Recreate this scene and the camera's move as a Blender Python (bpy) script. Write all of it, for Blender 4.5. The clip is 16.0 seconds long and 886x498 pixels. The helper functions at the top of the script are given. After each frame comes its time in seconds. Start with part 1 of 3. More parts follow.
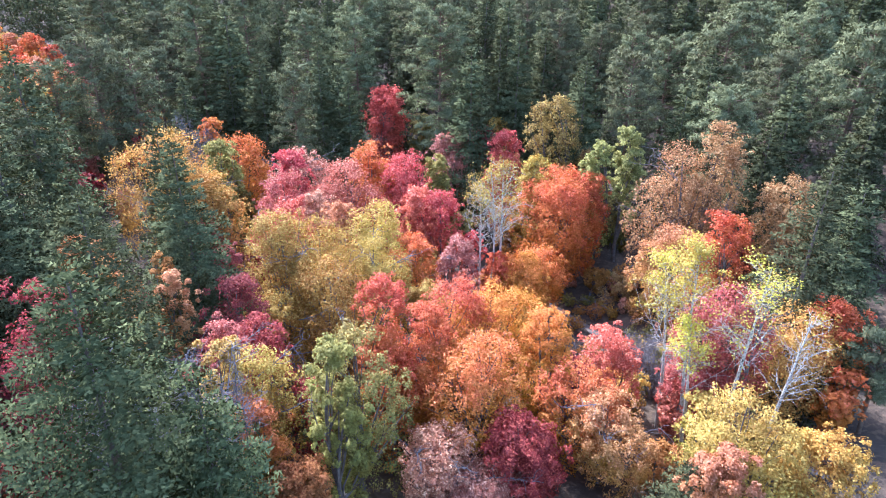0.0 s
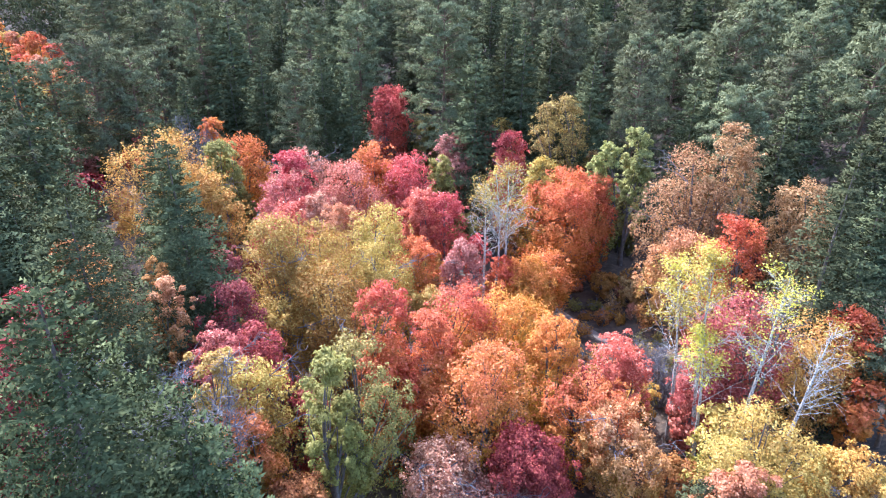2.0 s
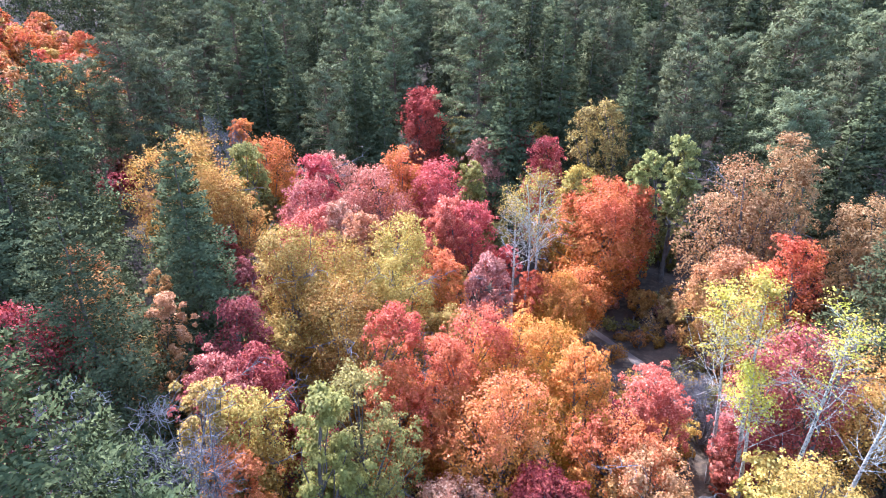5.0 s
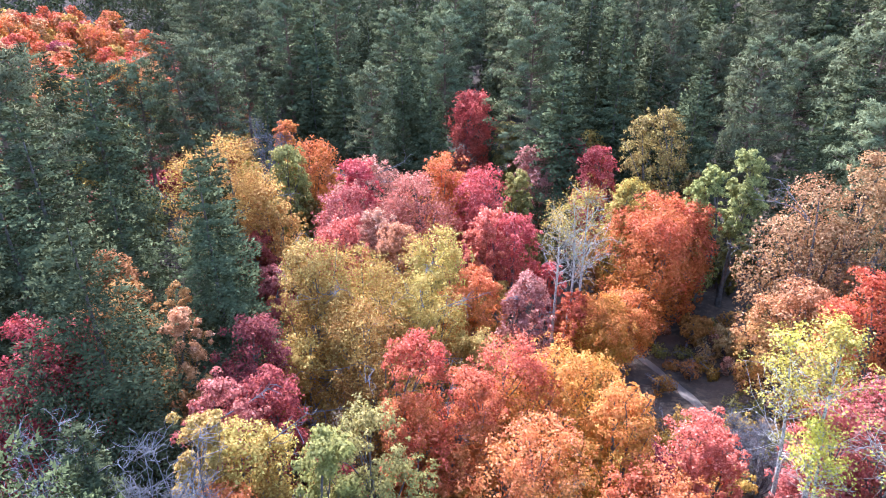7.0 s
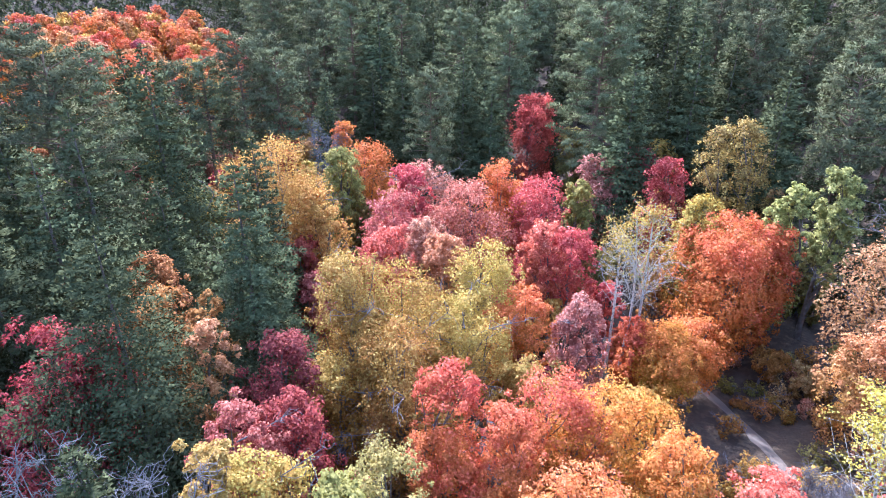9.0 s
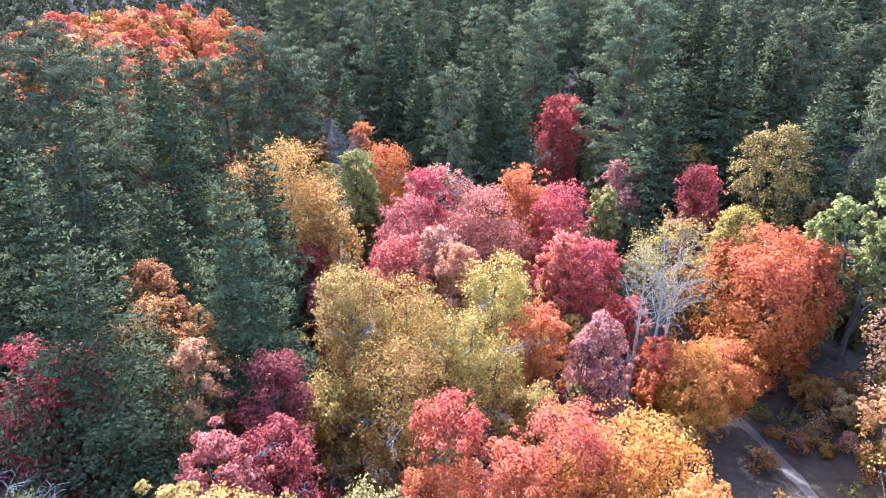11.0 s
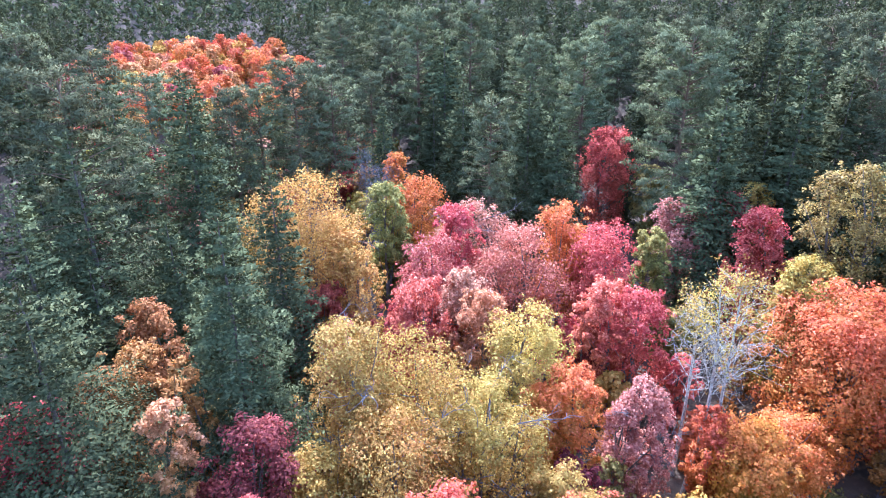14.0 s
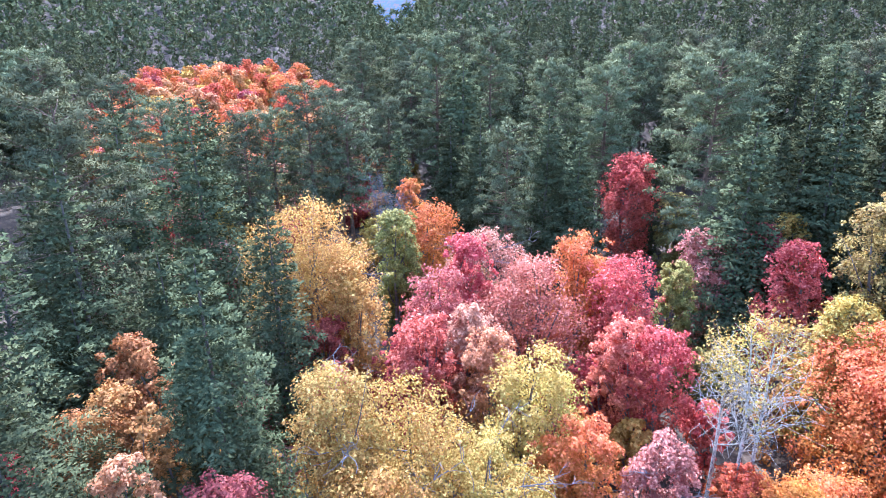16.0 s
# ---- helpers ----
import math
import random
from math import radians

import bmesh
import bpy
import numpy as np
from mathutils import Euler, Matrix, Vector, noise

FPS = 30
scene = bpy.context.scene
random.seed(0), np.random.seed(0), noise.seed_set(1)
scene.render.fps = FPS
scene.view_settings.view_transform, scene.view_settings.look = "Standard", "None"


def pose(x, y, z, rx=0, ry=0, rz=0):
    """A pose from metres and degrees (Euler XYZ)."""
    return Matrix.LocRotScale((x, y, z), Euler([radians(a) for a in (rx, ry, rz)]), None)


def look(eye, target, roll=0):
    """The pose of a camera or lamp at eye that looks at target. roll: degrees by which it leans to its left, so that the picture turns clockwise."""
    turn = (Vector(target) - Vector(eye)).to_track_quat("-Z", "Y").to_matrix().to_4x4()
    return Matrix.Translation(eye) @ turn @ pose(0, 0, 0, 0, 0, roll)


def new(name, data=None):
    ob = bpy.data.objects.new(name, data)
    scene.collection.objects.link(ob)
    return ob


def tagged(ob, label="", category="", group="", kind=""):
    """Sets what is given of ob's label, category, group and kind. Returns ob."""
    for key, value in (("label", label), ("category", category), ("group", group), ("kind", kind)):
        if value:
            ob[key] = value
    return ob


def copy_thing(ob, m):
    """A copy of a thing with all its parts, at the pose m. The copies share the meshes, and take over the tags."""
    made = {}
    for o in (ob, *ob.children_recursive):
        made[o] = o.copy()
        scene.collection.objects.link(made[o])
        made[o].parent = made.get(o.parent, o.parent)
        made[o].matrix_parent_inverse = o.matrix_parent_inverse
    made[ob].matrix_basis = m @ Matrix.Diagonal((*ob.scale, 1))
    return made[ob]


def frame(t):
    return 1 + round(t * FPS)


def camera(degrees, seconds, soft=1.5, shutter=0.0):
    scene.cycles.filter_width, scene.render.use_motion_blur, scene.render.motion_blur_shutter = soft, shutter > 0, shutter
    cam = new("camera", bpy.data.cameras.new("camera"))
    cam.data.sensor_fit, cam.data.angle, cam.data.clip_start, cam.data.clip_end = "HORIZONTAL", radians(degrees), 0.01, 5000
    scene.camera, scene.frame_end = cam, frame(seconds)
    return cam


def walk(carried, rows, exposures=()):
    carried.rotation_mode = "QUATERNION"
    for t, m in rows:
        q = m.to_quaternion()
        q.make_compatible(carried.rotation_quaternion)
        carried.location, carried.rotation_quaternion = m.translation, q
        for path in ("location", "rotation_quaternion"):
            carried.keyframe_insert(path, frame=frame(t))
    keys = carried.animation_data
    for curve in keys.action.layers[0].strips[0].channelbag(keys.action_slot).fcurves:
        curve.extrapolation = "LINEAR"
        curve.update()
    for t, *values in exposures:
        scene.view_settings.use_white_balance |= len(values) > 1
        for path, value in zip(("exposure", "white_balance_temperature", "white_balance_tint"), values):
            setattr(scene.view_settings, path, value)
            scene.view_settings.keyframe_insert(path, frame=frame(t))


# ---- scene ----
EXPO = [(0, 2.12, 4800, 15), (8, 2.12, 4720, 15), (14, 2.30, 4520, 15), (16, 2.38, 4470, 15)]
cam = camera(74.94, 16.0, soft=1.0)
walk(cam, [
    (0, look((0.002, 0.000, 26.800), (-1.239, 27.414, 14.678), 0.28)),
    (0.5, look((-0.055, 0.316, 26.773), (-1.266, 27.722, 14.631), 0.34)),
    (1, look((-0.094, 0.600, 26.728), (-1.322, 28.007, 14.590), 0.35)),
    (1.5, look((-0.094, 0.883, 26.709), (-1.401, 28.282, 14.560), 0.35)),
    (2, look((-0.080, 1.190, 26.650), (-1.497, 28.588, 14.512), 0.32)),
    (2.5, look((-0.054, 1.513, 26.603), (-1.620, 28.901, 14.458), 0.26)),
    (3, look((0.008, 1.923, 26.523), (-1.774, 29.300, 14.386), 0.21)),
    (5.5, look((0.836, 4.521, 26.613), (-3.137, 31.647, 14.432), 0.18)),
    (6, look((0.946, 5.186, 26.660), (-3.661, 32.204, 14.461), 0.24)),
    (6.5, look((1.102, 5.834, 26.683), (-4.176, 32.726, 14.478), 0.21)),
    (7, look((1.255, 6.477, 26.712), (-4.736, 33.220, 14.508), 0.18)),
    (7.5, look((1.394, 7.133, 26.745), (-5.395, 33.684, 14.540), 0.18)),
    (8, look((1.456, 7.776, 26.740), (-6.109, 34.116, 14.535), 0.15)),
    (8.5, look((1.503, 8.342, 26.715), (-6.798, 34.458, 14.505), 0.11)),
    (9, look((1.547, 8.941, 26.688), (-7.537, 34.792, 14.471), 0.10)),
    (11.5, look((1.684, 12.013, 26.499), (-9.127, 37.176, 14.254), -0.14)),
    (12, look((1.650, 12.660, 26.396), (-9.749, 37.625, 14.280), -0.20)),
    (12.5, look((1.655, 13.270, 26.359), (-10.316, 38.086, 14.492), -0.24)),
    (13, look((1.633, 13.873, 26.307), (-10.694, 38.651, 14.727), -0.25)),
    (13.5, look((1.642, 14.487, 26.319), (-10.983, 39.232, 14.992), -0.26)),
    (14, look((1.580, 15.106, 26.262), (-11.320, 39.845, 15.236), -0.27)),
    (14.5, look((1.541, 15.726, 26.237), (-11.681, 40.419, 15.493), -0.33)),
    (15, look((1.537, 16.393, 26.181), (-12.037, 41.006, 15.695), -0.44)),
    (15.5, look((1.553, 17.009, 26.139), (-12.363, 41.551, 15.941), -0.46)),
    (16, look((1.508, 17.600, 26.124), (-12.729, 42.067, 16.190), -0.49)),
], exposures=EXPO)

# ---- light ----
SUN_AZ, SUN_EL = -36.0, 46.0
world = bpy.data.worlds.new("sky")
scene.world = world
world.use_nodes = True
wn = world.node_tree.nodes
sky = wn.new("ShaderNodeTexSky")
sky.sky_type = "NISHITA"
sky.sun_disc = False
sky.sun_elevation = radians(SUN_EL)
sky.sun_rotation = radians(SUN_AZ)
sky.air_density, sky.dust_density = 1.4, 3.0
wn["Background"].inputs["Strength"].default_value = 0.145
world.node_tree.links.new(sky.outputs["Color"], wn["Background"].inputs["Color"])
TO_SUN = Vector((math.sin(radians(SUN_AZ)) * math.cos(radians(SUN_EL)), math.cos(radians(SUN_AZ)) * math.cos(radians(SUN_EL)), math.sin(radians(SUN_EL))))
sun = new("sun", bpy.data.lights.new("sun", "SUN"))
sun.data.energy, sun.data.angle, sun.data.color = 2.5, radians(0.6), (1.0, 0.94, 0.85)
sun.matrix_basis = look(TO_SUN * 200, (0, 0, 0))


# ---- materials ----
def mix_rgb(nt, fac, a, b, mode="MIX"):
    m = nt.nodes.new("ShaderNodeMix")
    m.data_type, m.blend_type = "RGBA", mode
    for socket, v in ((m.inputs[0], fac), (m.inputs[6], a), (m.inputs[7], b)):
        if isinstance(v, bpy.types.NodeSocket):
            nt.links.new(v, socket)
        elif isinstance(v, tuple):
            socket.default_value = (*v, 1.0)
        else:
            socket.default_value = v
    return m.outputs[2]


def ramp(nt, value, lo, hi):
    r = nt.nodes.new("ShaderNodeMapRange")
    r.inputs["From Min"].default_value, r.inputs["From Max"].default_value = lo, hi
    nt.links.new(value, r.inputs["Value"])
    return r.outputs[0]


def noise_fac(nt, scale, detail=2.0, lo=0.35, hi=0.65, shifted=True):
    co = nt.nodes.new("ShaderNodeTexCoord").outputs["Object"]
    if shifted:
        info = nt.nodes.new("ShaderNodeObjectInfo")
        add = nt.nodes.new("ShaderNodeVectorMath")
        add.operation = "MULTIPLY_ADD"
        nt.links.new(info.outputs["Random"], add.inputs[0])
        add.inputs[1].default_value = (37.0, 53.0, 71.0)
        nt.links.new(co, add.inputs[2])
        co = add.outputs[0]
    n = nt.nodes.new("ShaderNodeTexNoise")
    n.inputs["Scale"].default_value, n.inputs["Detail"].default_value = scale, detail
    nt.links.new(co, n.inputs["Vector"])
    return ramp(nt, n.outputs["Fac"], lo, hi)


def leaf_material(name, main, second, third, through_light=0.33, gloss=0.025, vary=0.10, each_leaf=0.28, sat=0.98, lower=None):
    """Leaves: three colours in patches, each leaf a little different, light passing through. lower: a fourth colour
    mixed in patches towards the crown's bottom.
    """
    mat = bpy.data.materials.new(name)
    mat.use_nodes = True
    nt = mat.node_tree
    nt.nodes.remove(nt.nodes["Principled BSDF"])
    geo = nt.nodes.new("ShaderNodeNewGeometry")
    isl = geo.outputs["Random Per Island"]
    info = nt.nodes.new("ShaderNodeObjectInfo")
    col = mix_rgb(nt, noise_fac(nt, 0.45), main, second)
    col = mix_rgb(nt, ramp(nt, isl, 0.62, 0.95), col, third)
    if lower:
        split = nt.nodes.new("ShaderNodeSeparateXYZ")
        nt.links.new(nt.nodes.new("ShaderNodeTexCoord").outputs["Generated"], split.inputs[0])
        low_share = nt.nodes.new("ShaderNodeMath")
        low_share.operation = "MULTIPLY"
        nt.links.new(ramp(nt, split.outputs["Z"], 0.86, 0.42), low_share.inputs[0])
        nt.links.new(noise_fac(nt, 0.7, 2.0, 0.30, 0.60), low_share.inputs[1])
        col = mix_rgb(nt, low_share.outputs[0], col, lower)
    hsv = nt.nodes.new("ShaderNodeHueSaturation")
    hsv.inputs["Saturation"].default_value = sat
    nt.links.new(col, hsv.inputs["Color"])
    each = nt.nodes.new("ShaderNodeMath")
    each.operation = "MULTIPLY"
    nt.links.new(ramp2(nt, isl, 0.90 - each_leaf, 0.90 + each_leaf * 0.9), each.inputs[0])
    nt.links.new(ramp2(nt, info.outputs["Random"], 1 - vary, 1 + vary), each.inputs[1])
    nt.links.new(each.outputs[0], hsv.inputs["Value"])
    nt.links.new(ramp2(nt, info.outputs["Random"], 0.488, 0.512), hsv.inputs["Hue"])
    out = hsv.outputs["Color"]
    dif, tra, glo = (nt.nodes.new("ShaderNodeBsdf" + k) for k in ("Diffuse", "Translucent", "Glossy"))
    glo.inputs["Roughness"].default_value = 0.7
    nt.links.new(out, dif.inputs["Color"])
    nt.links.new(out, tra.inputs["Color"])
    m1, m2 = nt.nodes.new("ShaderNodeMixShader"), nt.nodes.new("ShaderNodeMixShader")
    m1.inputs[0].default_value, m2.inputs[0].default_value = through_light, gloss
    nt.links.new(dif.outputs[0], m1.inputs[1])
    nt.links.new(tra.outputs[0], m1.inputs[2])
    nt.links.new(m1.outputs[0], m2.inputs[1])
    nt.links.new(glo.outputs[0], m2.inputs[2])
    nt.links.new(m2.outputs[0], nt.nodes["Material Output"].inputs["Surface"])
    return mat


def ramp2(nt, value, lo, hi):
    r = nt.nodes.new("ShaderNodeMapRange")
    r.inputs["To Min"].default_value, r.inputs["To Max"].default_value = lo, hi
    nt.links.new(value, r.inputs["Value"])
    return r.outputs[0]


def surface(name, a, b, scale, rough=0.9, bump=0.4, fine=None, c=None):
    mat = bpy.data.materials.new(name)
    mat.use_nodes = True
    nt = mat.node_tree
    bsdf = nt.nodes["Principled BSDF"]
    bsdf.inputs["Roughness"].default_value = rough
    bsdf.inputs["Specular IOR Level"].default_value = 0.2
    col = mix_rgb(nt, noise_fac(nt, scale, 4.0, 0.38, 0.62, False), a, b)
    if c:
        col = mix_rgb(nt, noise_fac(nt, scale * 6.3, 3.0, 0.5, 0.62, False), col, c)
    nt.links.new(col, bsdf.inputs["Base Color"])
    bm = nt.nodes.new("ShaderNodeBump")
    bm.inputs["Strength"].default_value, bm.inputs["Distance"].default_value = bump, 0.05
    nt.links.new(noise_fac(nt, fine or scale * 9, 5.0, 0.2, 0.8, False), bm.inputs["Height"])
    nt.links.new(bm.outputs[0], bsdf.inputs["Normal"])
    return mat


LEAF = {
    "crimson": leaf_material("crimson_leaves", (0.42, 0.042, 0.034), (0.33, 0.032, 0.029), (0.52, 0.10, 0.058)),
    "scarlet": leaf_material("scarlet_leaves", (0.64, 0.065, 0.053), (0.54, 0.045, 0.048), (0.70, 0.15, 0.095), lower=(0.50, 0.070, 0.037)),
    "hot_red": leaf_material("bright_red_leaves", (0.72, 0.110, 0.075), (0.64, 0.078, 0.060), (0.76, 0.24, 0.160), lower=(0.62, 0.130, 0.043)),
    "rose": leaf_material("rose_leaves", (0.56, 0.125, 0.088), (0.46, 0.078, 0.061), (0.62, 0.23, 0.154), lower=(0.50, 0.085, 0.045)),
    "dusty": leaf_material("dusty_pink_leaves", (0.62, 0.240, 0.130), (0.58, 0.180, 0.100), (0.70, 0.38, 0.23), sat=0.95),
    "dark_red": leaf_material("dark_red_leaves", (0.29, 0.035, 0.034), (0.24, 0.038, 0.029), (0.38, 0.08, 0.050)),
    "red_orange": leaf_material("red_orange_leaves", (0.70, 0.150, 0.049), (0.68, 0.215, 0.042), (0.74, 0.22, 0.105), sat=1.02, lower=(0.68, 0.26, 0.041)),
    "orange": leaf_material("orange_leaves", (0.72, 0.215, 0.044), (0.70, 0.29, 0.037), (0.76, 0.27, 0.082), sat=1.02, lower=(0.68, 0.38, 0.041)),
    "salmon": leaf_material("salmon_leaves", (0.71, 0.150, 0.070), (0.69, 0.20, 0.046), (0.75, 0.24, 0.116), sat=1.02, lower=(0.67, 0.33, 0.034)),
    "rust": leaf_material("rust_leaves", (0.46, 0.165, 0.028), (0.48, 0.22, 0.030), (0.54, 0.24, 0.050)),
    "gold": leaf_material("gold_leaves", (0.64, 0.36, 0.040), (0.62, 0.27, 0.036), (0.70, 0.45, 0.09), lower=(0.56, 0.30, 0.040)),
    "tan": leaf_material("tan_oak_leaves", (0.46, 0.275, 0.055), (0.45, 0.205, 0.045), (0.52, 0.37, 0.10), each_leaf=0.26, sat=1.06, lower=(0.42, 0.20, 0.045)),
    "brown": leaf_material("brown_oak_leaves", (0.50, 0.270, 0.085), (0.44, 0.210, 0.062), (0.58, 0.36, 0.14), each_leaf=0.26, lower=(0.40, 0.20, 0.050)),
    "bronze": leaf_material("bronze_oak_leaves", (0.36, 0.215, 0.045), (0.31, 0.165, 0.040), (0.46, 0.30, 0.07)),
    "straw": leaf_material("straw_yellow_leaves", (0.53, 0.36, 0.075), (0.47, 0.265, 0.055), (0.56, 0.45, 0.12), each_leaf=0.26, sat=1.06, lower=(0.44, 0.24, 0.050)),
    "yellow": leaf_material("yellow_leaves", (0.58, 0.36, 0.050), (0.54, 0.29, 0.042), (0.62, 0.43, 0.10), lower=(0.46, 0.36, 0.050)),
    "lemon": leaf_material("lemon_aspen_leaves", (0.70, 0.57, 0.040), (0.62, 0.47, 0.045), (0.72, 0.60, 0.12)),
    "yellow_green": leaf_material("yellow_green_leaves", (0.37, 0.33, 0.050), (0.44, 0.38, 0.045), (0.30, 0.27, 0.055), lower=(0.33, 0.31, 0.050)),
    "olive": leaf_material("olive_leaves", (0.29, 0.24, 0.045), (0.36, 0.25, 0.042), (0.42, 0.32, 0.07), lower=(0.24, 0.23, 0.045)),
    "light_green": leaf_material("pale_green_leaves", (0.44, 0.40, 0.090), (0.36, 0.34, 0.075), (0.54, 0.48, 0.13)),
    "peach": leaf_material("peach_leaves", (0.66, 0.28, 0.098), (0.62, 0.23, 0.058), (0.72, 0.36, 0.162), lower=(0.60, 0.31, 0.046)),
}
FIR = leaf_material("fir_needles", (0.105, 0.108, 0.047), (0.081, 0.085, 0.039), (0.141, 0.140, 0.065), 0.13, 0.0, 0.24, 0.16, 1.0)
PINE = leaf_material("pine_needles", (0.188, 0.182, 0.085), (0.147, 0.146, 0.071), (0.233, 0.224, 0.112), 0.13, 0.0, 0.24, 0.16, 1.0)
FIR_NEAR = leaf_material("near_fir_needles", (0.104, 0.113, 0.047), (0.083, 0.096, 0.039), (0.141, 0.149, 0.065), 0.14, 0.0, 0.05, 0.20, 1.0)
BARK = surface("grey_brown_bark", (0.13, 0.10, 0.08), (0.20, 0.165, 0.14), 3.0, 0.95, 0.7)
PINE_BARK = surface("reddish_pine_bark", (0.15, 0.095, 0.06), (0.22, 0.14, 0.09), 2.5, 0.95, 0.7)
ASPEN_BARK = surface("white_aspen_bark", (0.62, 0.56, 0.47), (0.50, 0.45, 0.37), 2.0, 0.8, 0.3, 9.0, (0.10, 0.09, 0.08))
TWIG = surface("bare_grey_twigs", (0.15, 0.13, 0.13), (0.22, 0.195, 0.195), 2.0, 0.9, 0.3)
SOIL = surface("leaf_litter_soil", (0.066, 0.046, 0.032), (0.108, 0.074, 0.050), 0.35, 0.95, 0.8, 7.0, (0.13, 0.088, 0.055))
# far ridge: the blue of distant haze is put into the base colour
DISTANCE = surface("painted_haze_forest", (0.07, 0.11, 0.17), (0.11, 0.14, 0.18), 0.02, 1.0, 0.2, 0.1, (0.18, 0.13, 0.12))
PATH = surface("dry_trail_dirt", (0.22, 0.165, 0.128), (0.17, 0.128, 0.10), 0.8, 0.95, 0.5, 9.0)


# ---- building helpers ----
def mesh_of(name, verts, faces, mat, smooth=False):
    me = bpy.data.meshes.new(name)
    verts, faces = np.asarray(verts, np.float32), np.asarray(faces, np.int32)
    me.vertices.add(len(verts))
    me.vertices.foreach_set("co", verts.ravel())
    n, k = faces.shape
    me.loops.add(n * k)
    me.loops.foreach_set("vertex_index", faces.ravel())
    me.polygons.add(n)
    me.polygons.foreach_set("loop_start", np.arange(0, n * k, k, dtype=np.int32))
    me.polygons.foreach_set("loop_total", np.full(n, k, np.int32))
    if smooth:
        me.polygons.foreach_set("use_smooth", np.ones(n, bool))
    me.update(calc_edges=True)
    me.materials.append(mat)
    return me


def part(name, me, parent, label=""):
    ob = new(name, me)
    ob.parent = parent
    return tagged(ob, label)


def unit(v):
    return v / np.maximum(np.linalg.norm(v, axis=-1, keepdims=True), 1e-9)


def blades(pos, along, nrm, length, width, form):
    """Small pointed leaves or needle sprays from pos towards along, facing nrm and shaded with the form of their clump: rows of place and normal."""
    along, form = unit(along), unit(form)
    side = unit(np.cross(along, nrm))
    side *= np.where((np.cross(side, along) * form).sum(1) < 0, -1.0, 1.0)[:, None]
    length, width = np.asarray(length)[:, None], np.asarray(width)[:, None]
    v = np.stack([pos - side * width * 0.5, pos + side * width * 0.5, pos + along * length], 1)
    return np.concatenate([v, np.repeat(form[:, None], 3, 1)], -1).reshape(-1, 6)


def leaf_mesh(name, v, mat):
    me = mesh_of(name, v[:, :3], np.arange(len(v)).reshape(-1, 3), mat, True)
    me.normals_split_custom_set_from_vertices(v[:, 3:].tolist())
    return me


def tubes(paths, sides=5):
    """Tapered limbs: each path is a list of (point, radius)."""
    V, F, base = [], [], 0
    ang = np.arange(sides) * 2 * math.pi / sides
    co, si = np.cos(ang)[None, :, None], np.sin(ang)[None, :, None]
    k = np.arange(sides)
    j = (k + 1) % sides
    for path in paths:
        pts = np.array([p for p, _ in path], float)
        rad = np.array([r for _, r in path])[:, None, None]
        tan = np.empty_like(pts)
        tan[1:-1], tan[0], tan[-1] = pts[2:] - pts[:-2], pts[1] - pts[0], pts[-1] - pts[-2]
        tan = unit(tan)
        ref = np.array([1.0, 0.13, 0.0]) if abs(tan[0][2]) > 0.6 else np.array([0.0, 0.1, 1.0])
        a = unit(np.cross(tan, ref))
        b = np.cross(tan, a)
        V.append((pts[:, None] + rad * (co * a[:, None] + si * b[:, None])).reshape(-1, 3))
        n = len(path)
        i = (base + np.arange(n - 1) * sides)[:, None]
        F.append(np.stack([i + k, i + j, i + sides + j, i + sides + k], -1).reshape(-1, 4))
        base += n * sides
    return np.concatenate(V), np.concatenate(F)


def softplus(v, w=6.0):
    return w * np.logaddexp(0, np.asarray(v, float) / w)


def wobble(x, y):
    return (np.sin(x * 0.31 + 1.3) * np.cos(y * 0.27 - 0.4) + 0.6 * np.sin(x * 0.13 - y * 0.17 + 2.0) + 0.35 * np.sin(x * 0.73 + y * 0.61)) * 0.28


def ground_z(x, y):
    x, y = np.asarray(x, float), np.asarray(y, float)
    s = 0.40 * x + 0.92 * y
    far = np.hypot(x, y)
    left = 60 * np.tanh(0.085 * softplus(-x - 8) / 60)
    back = 0.05 * softplus(y - 52)
    hill = 170 * np.tanh(0.20 * softplus(s - 92, 12) / 170)
    near = 0.17 * softplus(36 - y, 4)
    right = 0.10 * softplus(x - 24)
    lift = 0.22 * softplus(-0.80 * x + 0.60 * y - 230, 20)
    turn, off = np.degrees(np.arctan2(x - 1.5, y - 17)), np.hypot(x - 1.5, y - 17)
    gap = np.exp(-(((turn + 34.5) / 4.2) ** 2)) * np.clip((off - 170) / 130, 0, 1)
    z = left * 0.9 + np.minimum(near, 14) + back * np.clip(1.4 - far / 900, 0, 1) + hill + np.minimum(right, 30) + np.minimum(lift, 130) + wobble(x, y) * np.clip(1 + far / 60, 1, 4)
    return z * (1 - gap) + gap * np.minimum(z, 10 + 0.012 * off)


def gz(x, y):
    return float(ground_z(x, y))


def root(name, x, y, label, category, group=""):
    ob = new(name)
    ob.location = (x, y, gz(x, y))
    ob.empty_display_size = 0.5
    return tagged(ob, label, category, group)


# ---- trees ----
def reach_from_path(x, y):
    return math.hypot(x - 1, y - 9)


